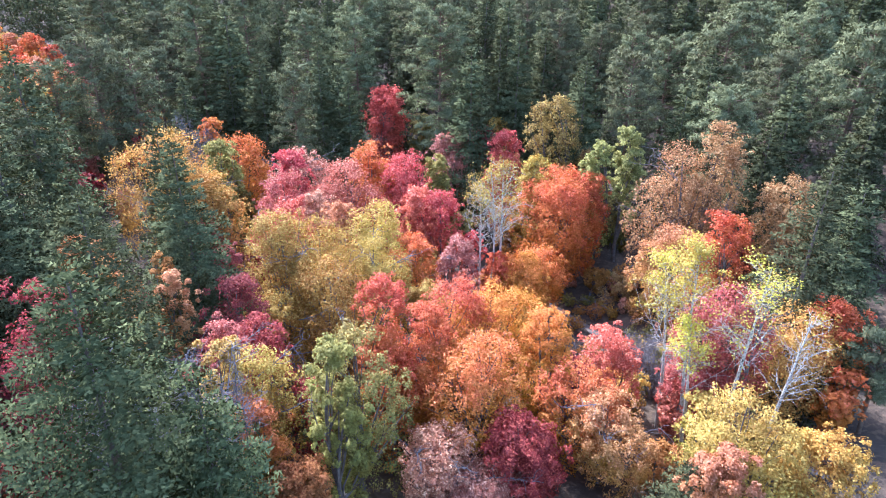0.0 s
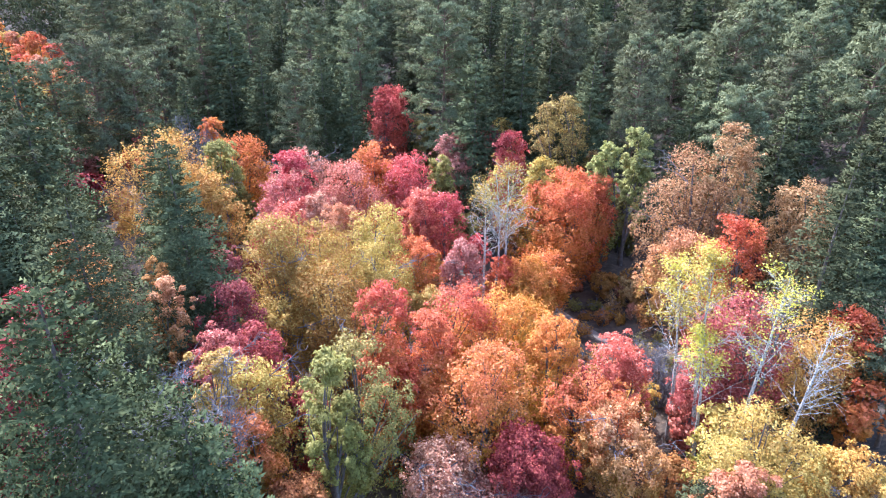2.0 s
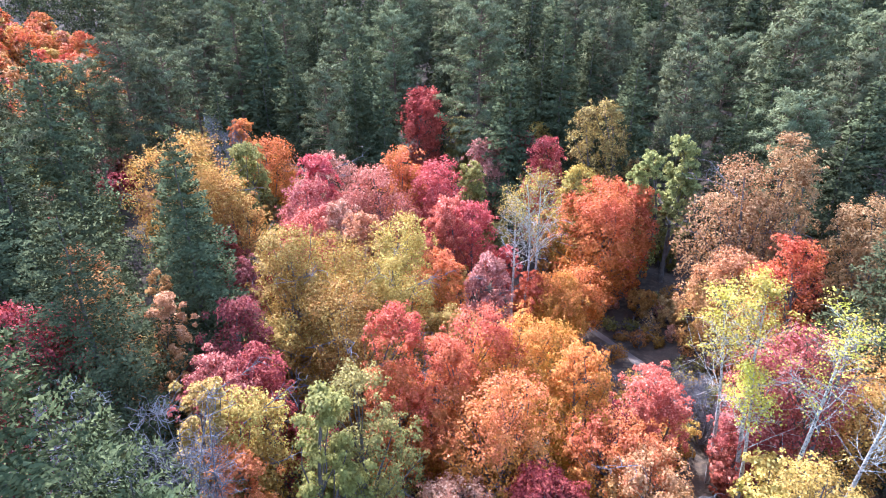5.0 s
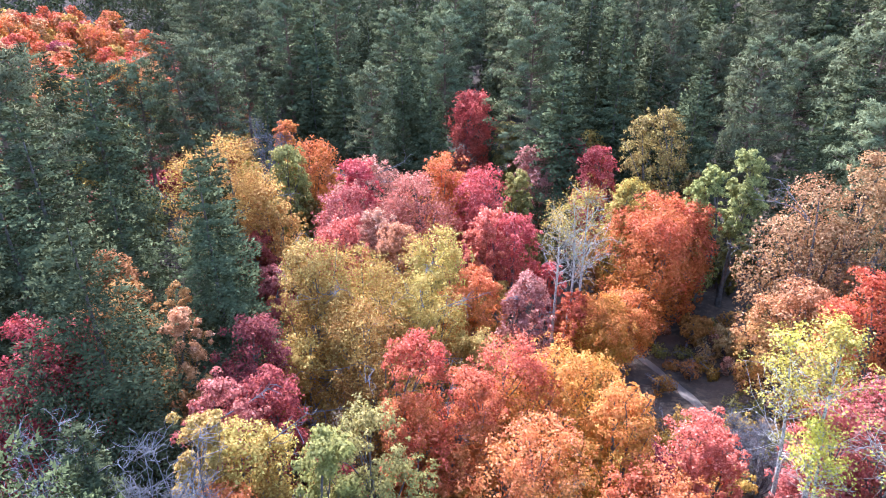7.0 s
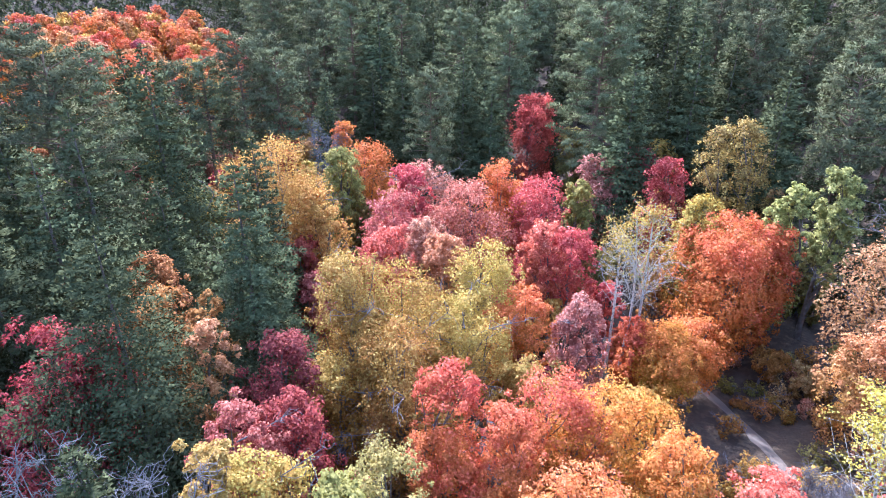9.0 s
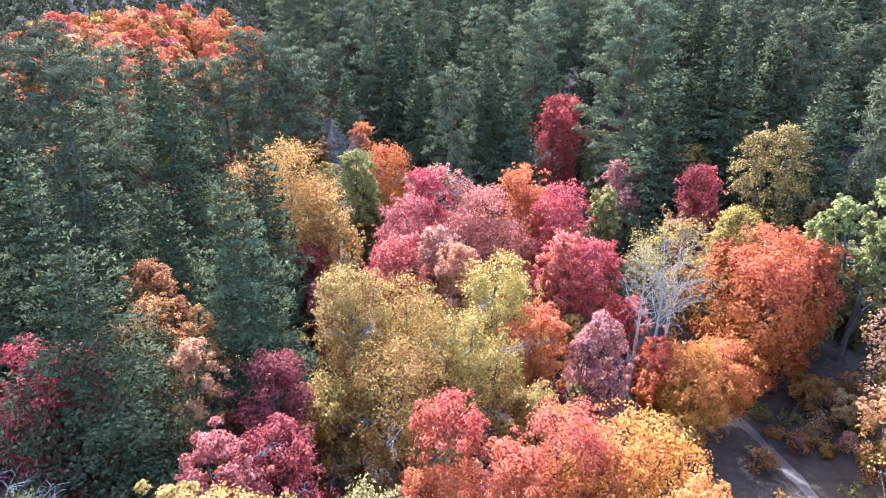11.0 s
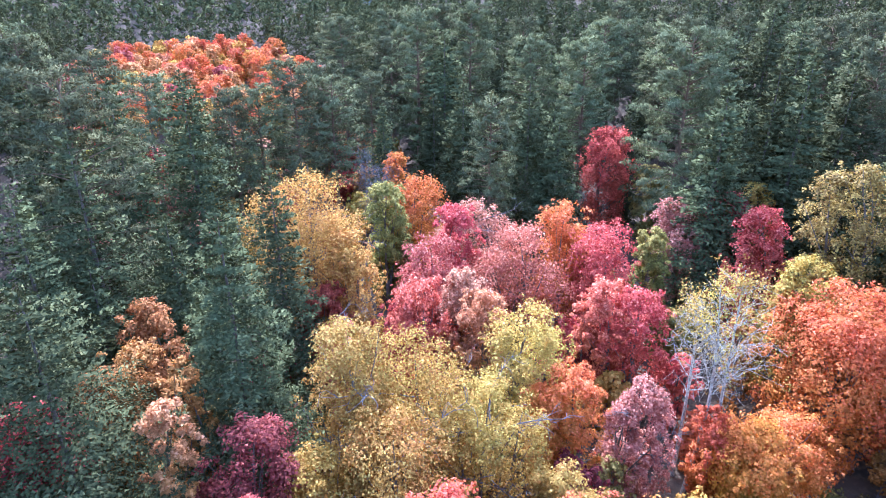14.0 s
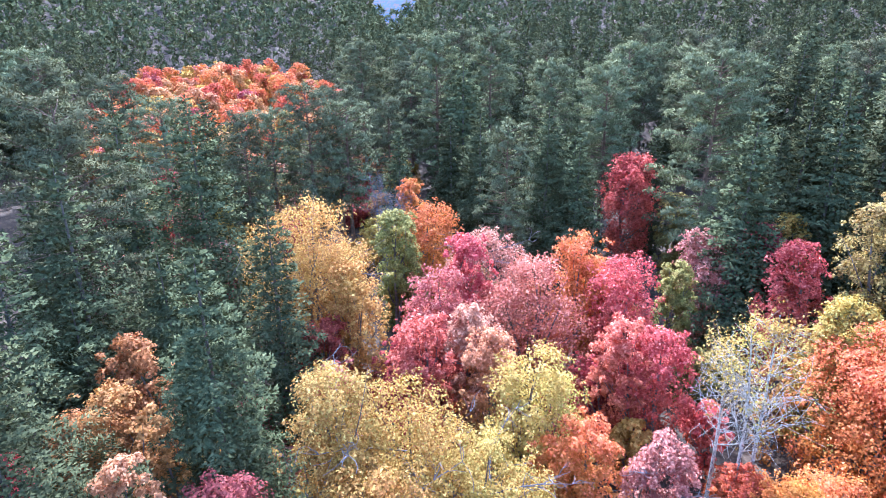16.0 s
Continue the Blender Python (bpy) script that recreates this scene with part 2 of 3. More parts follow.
def leaf_cloud(rng, centres, radii, count, size, centre, droop=0.35):
    """count leaves on the shells of clumps, facing outwards and up, some hanging."""
    w = radii ** 2
    pick = rng.choice(len(centres), count, p=w / w.sum())
    d = unit(rng.normal(size=(count, 3)))
    out = unit(centres[pick] - centre)
    d = unit(d + 0.6 * out + np.array([0, 0, 0.35]))
    rad = radii[pick] * (0.52 + 0.72 * rng.random(count))
    pos = centres[pick] + d * rad[:, None] * np.array([0.88, 0.88, 1.08])
    nrm = unit(d + np.array([0, 0, 0.45]) + rng.normal(size=(count, 3)) * 0.40)
    along = unit(np.cross(nrm, rng.normal(size=(count, 3))) + np.array([0, 0, -droop]))
    ln = size * (0.75 + 0.65 * rng.random(count))
    form = d * 0.80 + out * 0.40 + np.array([0, 0, 0.35]) + rng.normal(size=(count, 3)) * 0.30
    return blades(pos, along, nrm, ln, ln * (0.90 + 0.4 * rng.random(count)), form)


def limb(rng, a, b, r0, r1, n=5, bend=0.12):
    a, b = np.array(a, float), np.array(b, float)
    ts = np.linspace(0, 1, n)
    off = rng.normal(size=3) * bend * np.linalg.norm(b - a)
    return [(a + (b - a) * t + off * math.sin(math.pi * t) * 0.5, r0 + (r1 - r0) * t) for t in ts]


SEED = [100]
GROVE = []


def broadleaf(x, y, top, r, leaf, label, name="maple_tree", lobes=3, low=0.10, density=1.0, fine=1.0, most=17000, twiggy=0, size=None, group="autumn maples", bark=None):
    """A multi-stemmed broadleaf tree, its crown made of leaf clumps on limbs."""
    SEED[0] += 1
    rng = np.random.default_rng(SEED[0])
    ob = root(name, x, y, label, "tree", group)
    GROVE.append((x, y, top, leaf))
    h = top - ob.location.z
    size = size or fine * min(0.155, max(0.085, 0.060 + 0.0014 * reach_from_path(x, y)))
    parts, rads, paths = [], [], []
    fork = np.array([rng.normal() * 0.1, rng.normal() * 0.1, h * 0.14])
    turn = rng.random() * 6.28
    for k in range(lobes):
        ang = turn + k * 6.283 / max(1, lobes - 1)
        off = np.zeros(2) if k == 0 else np.array([math.cos(ang), math.sin(ang)]) * r * (0.46 + 0.14 * rng.random())
        lt = h if k == 0 else h * (0.76 + 0.2 * rng.random())
        lr = r * (1.05 if lobes == 1 else 0.80 if k == 0 else 0.60 + 0.12 * rng.random())
        lb = h * low * (0.8 + 0.5 * rng.random())
        n = int(14 + 10 * lr * lr + (lt - lb) * 2.2)
        u = rng.random(n) ** 0.62
        prof = np.where(u < 0.6, 0.55 + 0.75 * u, np.sqrt(np.clip(1 - ((u - 0.6) / 0.47) ** 2, 0.02, 1)))
        rr = np.sqrt(0.12 + 0.88 * rng.random(n))
        aa = rng.random(n) * 6.283
        rc = np.clip(lr * (0.13 + 0.25 * rng.random(n)), 0.20, 0.85)
        span = prof * (lr - rc * 0.75)
        c = np.stack([off[0] + np.cos(aa) * rr * span, off[1] + np.sin(aa) * rr * span, lb + u * (lt - rc - lb)], 1)
        m = n // 2
        ua, aa = rng.random(m) ** 0.6, rng.random(m) * 6.283
        pr = np.where(ua < 0.6, 0.55 + 0.75 * ua, np.sqrt(np.clip(1 - ((ua - 0.6) / 0.47) ** 2, 0.02, 1))) * lr * (0.88 + 0.22 * rng.random(m))
        tips = np.stack([off[0] + np.cos(aa) * pr, off[1] + np.sin(aa) * pr, lb + ua * (lt - lb - 0.1)], 1)
        c = np.vstack([c, [[off[0], off[1], lt - lr * 0.28]], tips])
        rc = np.concatenate([rc, [max(0.3, lr * 0.28)], 0.16 + 0.16 * rng.random(m)])
        parts.append(c)
        rads.append(rc)
        stem = limb(rng, fork, (off[0], off[1], lt * 0.92), 0.035 + 0.010 * h, 0.02, 7, 0.10)
        paths.append(stem)
        for q in rng.choice(len(c), min(len(c), 9), replace=False):
            p, rr0 = stem[int(np.clip((c[q][2] / h - 0.25) * 6, 1, 5))]
            paths.append(limb(rng, p, c[q], rr0 * 0.5, 0.012, 4))
    paths.insert(0, limb(rng, (0, 0, -0.3), fork, 0.06 + 0.015 * h, 0.045 + 0.012 * h, 3, 0.02))
    v, f = tubes(paths)
    part("trunk", mesh_of("trunk", v, f, bark or BARK, True), ob)
    for k in range(twiggy):
        a, z = turn + k * 2.4, h * (0.45 + 0.4 * rng.random())
        ln = r * (0.95 + 0.2 * rng.random())
        tw = limb(rng, (0.1 * math.cos(a), 0.1 * math.sin(a), z), (ln * math.cos(a), ln * math.sin(a), min(h * 1.0, z + ln * 0.45)), 0.04, 0.012, 6, 0.16)
        bits = [tw]
        for j in range(12):
            q = np.array(tw[2 + j % 4][0])
            bits.append(limb(rng, q, q + unit(rng.normal(size=3) + np.array([math.cos(a), math.sin(a), 0.5])) * r * (0.15 + 0.25 * rng.random()), 0.014, 0.008, 4, 0.35))
        v, f = tubes(bits, 4)
        part("branch", mesh_of("branch", v, f, TWIG, True), ob)
    c, rc = np.concatenate(parts), np.concatenate(rads)
    count = int(min(most, density * 0.55 * (rc ** 2).sum() * 12.6 / (0.46 * size * size)))
    v = leaf_cloud(rng, c, rc, count, size, np.array([0, 0, h * 0.45]))
    part("crown", leaf_mesh("crown", v, LEAF[leaf]), ob)
    return ob


def aspen(x, y, top, r, leaf, label, lean=(0, 0), leaves=2500, bark=None, first=0.50):
    """A tall white-barked aspen with thin rising branches and few leaves; lean: how far the top stands off the base."""
    SEED[0] += 1
    rng = np.random.default_rng(SEED[0])
    ob = root("aspen_tree", x - lean[0], y - lean[1], label, "tree", "white aspens")
    h = top - ob.location.z
    stem = limb(rng, (0, 0, -0.3), (lean[0], lean[1], h), 0.14, 0.025, 9, 0.025)
    v, f = tubes([stem], 8)
    part("trunk", mesh_of("trunk", v, f, bark or ASPEN_BARK, True), ob)
    cs = []
    for k in range(30):
        u = first + (0.97 - first) * rng.random()
        i = u * 8
        p = np.array(stem[int(i)][0]) * (1 - i % 1) + np.array(stem[min(8, int(i) + 1)][0]) * (i % 1)
        a = rng.random() * 6.283
        ln = r * (1.15 - 0.75 * max(0, u - 0.55) / 0.45) * (0.55 + 0.5 * rng.random())
        e = p + np.array([math.cos(a) * ln, math.sin(a) * ln, ln * (0.55 + 0.7 * rng.random())])
        e[2] = min(e[2], h)
        main = limb(rng, p, e, 0.032 * (1.25 - u), 0.009, 5, 0.12)
        paths = [main]
        for j in range(9):
            q = np.array(main[1 + j % 4][0])
            t = q + rng.normal(size=3) * 0.30 * ln + np.array([math.cos(a), math.sin(a), 0.5]) * 0.25 * ln
            paths.append(limb(rng, q, t, 0.011, 0.006, 3, 0.15))
            if t[2] > h * 0.5:
                cs.append(t)
        cs.append(e)
        v, f = tubes(paths, 4)
        part("branch", mesh_of("branch", v, f, bark or ASPEN_BARK, True), ob)
    if leaves:
        cs = np.array(cs)
        keep = rng.random(len(cs)) < np.clip((cs[:, 2] / h - 0.6) * 2.6, 0.05, 1)
        cs = cs[keep] if keep.sum() > 5 else cs
        v = leaf_cloud(rng, cs, np.full(len(cs), 0.30) + 0.22 * rng.random(len(cs)), leaves, 0.085, np.array([0, 0, h * 0.5]))
        part("crown", leaf_mesh("crown", v, LEAF[leaf]), ob)
    return ob


def bare_tree(x, y, top, r, label, stems=10, twigs=52):
    """A leafless many-stemmed shrub tree with forking twigs."""
    SEED[0] += 1
    rng = np.random.default_rng(SEED[0])
    ob = root("bare_tree", x, y, label, "tree", "leafless shrubs")
    h = top - ob.location.z
    for k in range(stems):
        a = 6.283 * k / stems + rng.random()
        q = r * (0.25 + 0.6 * rng.random())
        e = np.array([math.cos(a) * q, math.sin(a) * q, h * (0.72 + 0.26 * rng.random())])
        st = limb(rng, (rng.normal() * 0.1, rng.normal() * 0.1, -0.2), e, 0.06, 0.012, 9, 0.10)
        paths = [st]
        for j in range(twigs):
            i = 3 + rng.integers(6)
            p = np.array(st[i][0])
            d = unit(rng.normal(size=3) + np.array([math.cos(a) * 0.6, math.sin(a) * 0.6, 0.5]))
            tw = limb(rng, p, p + d * r * (0.15 + 0.26 * rng.random()), 0.013, 0.008, 4, 0.45)
            paths.append(tw)
            for m in (1, 2, 3):
                w = np.array(tw[m][0])
                paths.append(limb(rng, w, w + unit(d + rng.normal(size=3) * 0.8) * r * (0.08 + 0.16 * rng.random()), 0.008, 0.006, 3, 0.4))
        v, f = tubes(paths, 3)
        part("stem", mesh_of("stem", v, f, TWIG, True), ob)
    return ob


def tufts(rng, C, R, D, per, blade, slim=0.34, flat=0.75):
    """Needle sprays gathered in clumps: centres, radii, the way each clump faces, sprays in a clump."""
    C, D = np.repeat(C, per, 0), np.repeat(unit(D), per, 0)
    R = np.repeat(R, per)
    n = len(C)
    d = unit(rng.normal(size=(n, 3)) + 0.8 * D + np.array([0, 0, 0.30]))
    pos = C + d * (R * (0.30 + 0.70 * rng.random(n)))[:, None] * np.array([1.15, 1.15, flat])
    along = d * 0.35 + D * 0.15 + unit(np.cross(d, rng.normal(size=(n, 3))))
    ln = blade * (0.65 + 0.7 * rng.random(n))
    form = d * 0.65 + D * 0.55 + np.array([0, 0, 0.20]) + rng.normal(size=(n, 3)) * 0.12
    return blades(pos, along, d + rng.normal(size=(n, 3)) * 0.4, ln, ln * slim, form)


def fir_crown(rng, h, r, blade, count, low=0.06):
    """Tiers of boughs from the trunk outwards, set with count needle sprays."""
    B = []
    swell = rng.random(4) * 6.283
    z = h * low
    while z < h - 0.3:
        f = (z / h - low) / (1 - low)
        reach = 1.24 * r * ((1 - f) ** 0.76) * (1.0 if f > 0.12 else 0.75 + f * 2) + 0.14
        reach *= 1 + 0.09 * math.sin(z * 1.1 + swell[0]) + 0.06 * math.sin(z * 2.9 + swell[1])
        nb = max(5, int(4.5 + 2.2 * reach))
        a0 = rng.random() * 6.283
        for k in range(nb):
            a = a0 + 6.283 * k / nb + rng.normal() * 0.2
            ln = reach * (0.70 + 0.42 * rng.random()) * (1 + 0.12 * math.sin(2 * a + swell[2]) + 0.07 * math.sin(3 * a + swell[3] + z))
            B.append((z + rng.normal() * 0.1, a, ln, f, 0.40 * f - 0.02 + rng.normal() * 0.07, rng.normal(), rng.normal()))
        z += (0.34 + 0.012 * h) * (0.8 + 0.4 * rng.random()) * (1.0 - 0.3 * f)
    B = np.array(B)
    w = B[:, 2] ** 1.15
    bz, a, ln, f, rise, lean, tilt = B[rng.choice(len(B), count, p=w / w.sum())].T
    t = 1 - 0.92 * rng.random(count) ** 1.45
    lat = rng.normal(size=count) * (0.075 + 0.19 * (1 - t)) * ln
    ca, sa = np.cos(a), np.sin(a)
    P = np.stack([ca * t * ln - sa * lat, sa * t * ln + ca * lat, bz + ln * (rise * t - 0.24 * t * t * (1.1 - f)) + rng.normal(size=count) * (0.03 + 0.03 * ln) - np.abs(lat) * 0.25], 1)
    fan = a + np.sign(lat) * (0.65 + 0.75 * rng.random(count))
    A = np.stack([np.cos(fan), np.sin(fan), -0.40 + 0.6 * f + rng.normal(size=count) * 0.35], 1)
    N = np.stack([ca, sa, np.full(count, 0.75)], 1) + rng.normal(size=(count, 3)) * 0.45
    L = blade * (0.65 + 0.7 * rng.random(count))
    side = lat / (0.2 * ln) * 0.28 + 0.20 * lean
    S = np.stack([ca * 0.46 - sa * side, sa * 0.46 + ca * side, 0.42 + 0.20 * tilt + 0.42 * f], 1) + rng.normal(size=(count, 3)) * 0.22
    v = blades(P, A, N, L, L * 0.56, S)
    tip = 30
    lead = blades(np.stack([rng.normal(size=tip) * 0.05, rng.normal(size=tip) * 0.05, h - rng.random(tip) * 0.9], 1), np.stack([rng.normal(size=tip) * 0.4, rng.normal(size=tip) * 0.4, 0.5 + rng.random(tip)], 1),
                  rng.normal(size=(tip, 3)), np.full(tip, blade), np.full(tip, blade * 0.34), rng.normal(size=(tip, 3)) * 0.5 + np.array([0, 0, 0.8]))
    return np.concatenate([v, lead])


def fir_meshes(seed, h, r, blade, count, low=0.06, mat=None):
    rng = np.random.default_rng(seed)
    v, f = tubes([limb(rng, (0, 0, -0.3), (0, 0, h * 0.97), 0.05 + h * 0.011, 0.02, 8, 0.008)], 7)
    trunk = mesh_of("trunk", v, f, BARK, True)
    return trunk, leaf_mesh("crown", fir_crown(rng, h, r, blade, count, low), mat or FIR)


def fir(x, y, top, r, label, low=0.06, mat=None):
    SEED[0] += 1
    ob = root("fir_tree", x, y, label, "conifer", "conifers")
    d = reach_from_path(x, y)
    h = top - ob.location.z
    blade = min(0.30, max(0.138, 0.045 + 0.0046 * d))
    count = int(min(130000 if d < 18 else 60000 if d < 32 else 20000, 5.6 * r * h / (0.25 * blade * blade)))
    trunk, crown = fir_meshes(SEED[0], h, r, blade, count, low, mat)
    part("trunk", trunk, ob)
    part("crown", crown, ob)
    return ob


def pine_meshes(seed, h, r, blade=0.34, low=0.28, full=1.0):
    """Ponderosa-like: open limbs with rounded needle tufts."""
    rng = np.random.default_rng(seed)
    stem = limb(rng, (0, 0, -0.3), (rng.normal() * 0.2, rng.normal() * 0.2, h * 0.96), 0.07 + h * 0.012, 0.04, 9, 0.012)
    paths, cs, rc, way = [stem], [], [], []
    n = int(h * 4.4)
    for k in range(n):
        u = low + (0.98 - low) * (k + rng.random()) / n
        i = u * 8
        p = np.array(stem[int(i)][0]) * (1 - i % 1) + np.array(stem[min(8, int(i) + 1)][0]) * (i % 1)
        a = k * 2.4 + rng.normal() * 0.5
        f = (u - low) / (1 - low)
        ln = r * (0.34 + 0.74 * math.sin(math.pi * (0.22 + 0.66 * f)) ** 0.9) * (0.55 + 0.55 * rng.random())
        if f > 0.8:
            ln *= 1.25 - 0.75 * (f - 0.5)
        d = np.array([math.cos(a), math.sin(a), -0.10 + 0.55 * f])
        paths.append(limb(rng, p, p + d * ln, 0.05, 0.015, 4, 0.10))
        for t in (1.0, 0.80, 0.60, 0.40):
            if t < 1 and rng.random() < 0.2:
                continue
            cs.append(p + d * ln * t + rng.normal(size=3) * 0.20 * (1.2 - t) * ln * 0.5 + np.array([0, 0, 0.12]))
            rc.append((0.36 + 0.30 * rng.random()) * (0.66 + 0.14 * r))
            way.append((math.cos(a), math.sin(a), 0.25 + 0.8 * f))
    cs.append(np.array(stem[-1][0]) + np.array([0, 0, h * 0.02]))
    rc.append(0.45)
    way.append((0, 0, 1))
    rc = np.array(rc)
    v, f = tubes(paths, 5)
    trunk = mesh_of("trunk", v, f, PINE_BARK, True)
    per = max(14, int(full * (rc ** 2).mean() * 4.0 / (blade * blade * 0.20)))
    return trunk, leaf_mesh("crown", tufts(rng, np.array(cs), rc, np.array(way), per, blade, 0.34, 0.62), PINE)


def pine(x, y, top, r, label, blade=None, low=0.28, full=1.0):
    SEED[0] += 1
    ob = root("pine_tree", x, y, label, "conifer", "conifers")
    blade = blade or min(0.32, 0.12 + 0.0026 * reach_from_path(x, y))
    trunk, crown = pine_meshes(SEED[0], top - ob.location.z, r, blade, low, full)
    part("trunk", trunk, ob)
    part("crown", crown, ob)
    return ob


# ---- ground and trail ----
def graded(n, near, reach):
    t = np.linspace(-1, 1, n)
    k = math.asinh(reach / near)
    return near * np.sinh(k * t)


gx, gy = graded(200, 22.0, 3500.0), graded(200, 22.0, 3500.0) + 40
X, Y = np.meshgrid(gx, gy, indexing="ij")
Z = ground_z(X, Y)
idx = np.arange(200 * 200).reshape(200, 200)
F = np.stack([idx[:-1, :-1], idx[1:, :-1], idx[1:, 1:], idx[:-1, 1:]], -1).reshape(-1, 4)
ground = new("ground", mesh_of("ground", np.stack([X, Y, Z], -1).reshape(-1, 3), F, SOIL, True))
tagged(ground, "brown leaf-littered forest floor in a wooded valley", "ground", kind="structure")


def trail_line(t):
    """The trail's middle, from beyond the red maple to the near right, t from 0 to 1."""
    a, b, c, d = (np.array(p) for p in ((7.2, 48.6), (14.5, 41.0), (10.5, 35.0), (21.0, 24.0)))
    t = np.asarray(t)[:, None]
    return (1 - t) ** 3 * a + 3 * t * (1 - t) ** 2 * b + 3 * t * t * (1 - t) * c + t ** 3 * d


ts = np.linspace(0, 1, 60)
mid = trail_line(ts)
side = unit(np.gradient(mid, axis=0))[:, ::-1] * np.array([1, -1])
V = []
for p, s, t in zip(mid, side, ts):
    for k in range(7):
        o = (k - 3) / 3 * (0.50 + 0.08 * math.sin(t * 31) + 0.05 * math.sin(t * 77))
        q = p + s * o
        V.append((q[0], q[1], gz(q[0], q[1]) + (0.07 if abs(k - 3) < 3 else -0.06)))
idx = np.arange(60 * 7).reshape(60, 7)
F = np.stack([idx[:-1, :-1], idx[1:, :-1], idx[1:, 1:], idx[:-1, 1:]], -1).reshape(-1, 4)
tagged(new("trail", mesh_of("trail", V, F, PATH, True)), "narrow pale dirt trail winding through the grove", "path", kind="structure")

# distant ridge closing the valley
an = np.radians(np.linspace(-75, 45, 160))
V, F = [], []
for k, a in enumerate(an):
    top = 300 + 40 * math.sin(a * 7 + 1) + 22 * math.sin(a * 19) + 9 * math.sin(a * 47 + 2)
    for j, (d, z) in enumerate(((1250, -30), (1500, top * 0.45), (1800, top * 0.8), (2100, top), (2600, -60))):
        V.append((math.sin(a) * d, math.cos(a) * d, z + 8 * math.sin(k * 0.9 + j * 2.1)))
idx = np.arange(160 * 5).reshape(160, 5)
F = np.stack([idx[:-1, :-1], idx[1:, :-1], idx[1:, 1:], idx[:-1, 1:]], -1).reshape(-1, 4)
tagged(new("backdrop", mesh_of("backdrop", V, F, DISTANCE, True)), "forested ridge far down the valley, blue haze painted in", "ridge", kind="structure")

# ---- the grove: maples, oaks and shrubs ----
broadleaf(-11.4, 79.5, 15.4, 4.2, "scarlet", "tall scarlet maple against dark firs", lobes=2)
broadleaf(-2.3, 66.5, 12.0, 3.2, "dusty", "dusty pink maple at the forest edge", lobes=2)
broadleaf(3.8, 61.3, 13.6, 2.8, "hot_red", "bright red slender maple", lobes=2)
broadleaf(3.4, 70.0, 13.2, 2.3, "straw", "small yellow-brown oak at the forest edge", "oak_tree", 2)
broadleaf(1.3, 68.5, 12.6, 2.8, "dark_red", "dark red maple shaded by firs", lobes=2)
broadleaf(-6.5, 78.0, 12.0, 2.3, "olive", "olive-green oak shaded by firs", "oak_tree", 2)
broadleaf(9.2, 62.5, 17.2, 3.1, "bronze", "tall golden-brown oak at the hill's foot", "oak_tree", 3)
broadleaf(6.6, 54.6, 12.7, 2.5, "straw", "pale yellow oak behind the red maple", "oak_tree", 3)
broadleaf(8.6, 51.5, 12.4, 4.0, "red_orange", "large rounded red-orange maple beside the trail", most=34000, lobes=4, low=0.12)
broadleaf(11.3, 53.0, 11.6, 3.0, "red_orange", "red-orange maple grown into its larger neighbour", lobes=2, low=0.12)
broadleaf(2.9, 44.0, 6.9, 1.5, "red_orange", "small red-orange maple below white aspens", lobes=1, low=0.06)
broadleaf(4.6, 43.6, 7.2, 2.8, "orange", "small rounded orange maple by the trail", lobes=2, low=0.06)
broadleaf(6.4, 45.8, 6.8, 3.1, "red_orange", "low red maple leaning over the trail", lobes=3, low=0.06)
broadleaf(-4.5, 49.0, 11.0, 2.2, "hot_red", "bright pinkish-red maple in the grove", lobes=2)
broadleaf(-2.5, 50.2, 10.4, 2.8, "hot_red", "bright pinkish-red maple with a rounded crown", lobes=2)
broadleaf(-11.7, 52.6, 12.4, 4.1, "rose", "broad crimson-rose maple in the grove", lobes=4)
broadleaf(-17.5, 57.0, 12.4, 3.4, "dusty", "purplish half-bare maple in the grove", lobes=3, density=0.45, twiggy=8)
broadleaf(-16.0, 47.0, 12.9, 3.2, "rose", "rose-pink maple in the grove", lobes=3)
broadleaf(-16.8, 52.5, 13.3, 2.0, "hot_red", "salmon-red maple behind the rose one", lobes=1)
broadleaf(-10.1, 58.5, 12.8, 3.4, "red_orange", "orange-red maple with a domed crown", lobes=2)
broadleaf(-6.6, 57.1, 12.1, 3.8, "hot_red", "red maple with orange lower leaves", lobes=3)
broadleaf(-3.4, 61.0, 11.0, 2.0, "olive", "small olive oak between red maples", "oak_tree", 2)
broadleaf(-24.2, 44.7, 17.0, 4.6, "gold", "large golden-orange oak with an open crown", "oak_tree", 4, 0.25, fine=0.85, most=28000, twiggy=5)
broadleaf(-20.8, 43.8, 13.5, 2.9, "gold", "golden oak below a larger one", "oak_tree", 3)
broadleaf(-25.0, 60.5, 12.8, 4.4, "orange", "orange maple at the edge of the firs", lobes=3)
broadleaf(-28.9, 63.6, 14.0, 1.6, "orange", "slender orange-yellow maple by dark firs", lobes=1)
broadleaf(-24.3, 54.5, 13.8, 2.5, "olive", "olive-yellow oak between orange ones", "oak_tree", 2)
broadleaf(-13.8, 41.9, 12.1, 2.4, "hot_red", "bright red maple among yellow oaks", lobes=2)
broadleaf(-15.5, 42.5, 9.8, 2.6, "crimson", "crimson maple under taller trees", lobes=2)
broadleaf(-10.3, 42.7, 11.8, 2.3, "peach", "peach-orange maple with loose crown", lobes=2)
broadleaf(-12.4, 45.2, 11.8, 1.9, "dusty", "dusty rose half-bare maple", lobes=1, density=0.6, twiggy=5)
broadleaf(-7.0, 41.2, 12.3, 3.2, "yellow", "clear yellow oak with a domed crown", "oak_tree", 3)
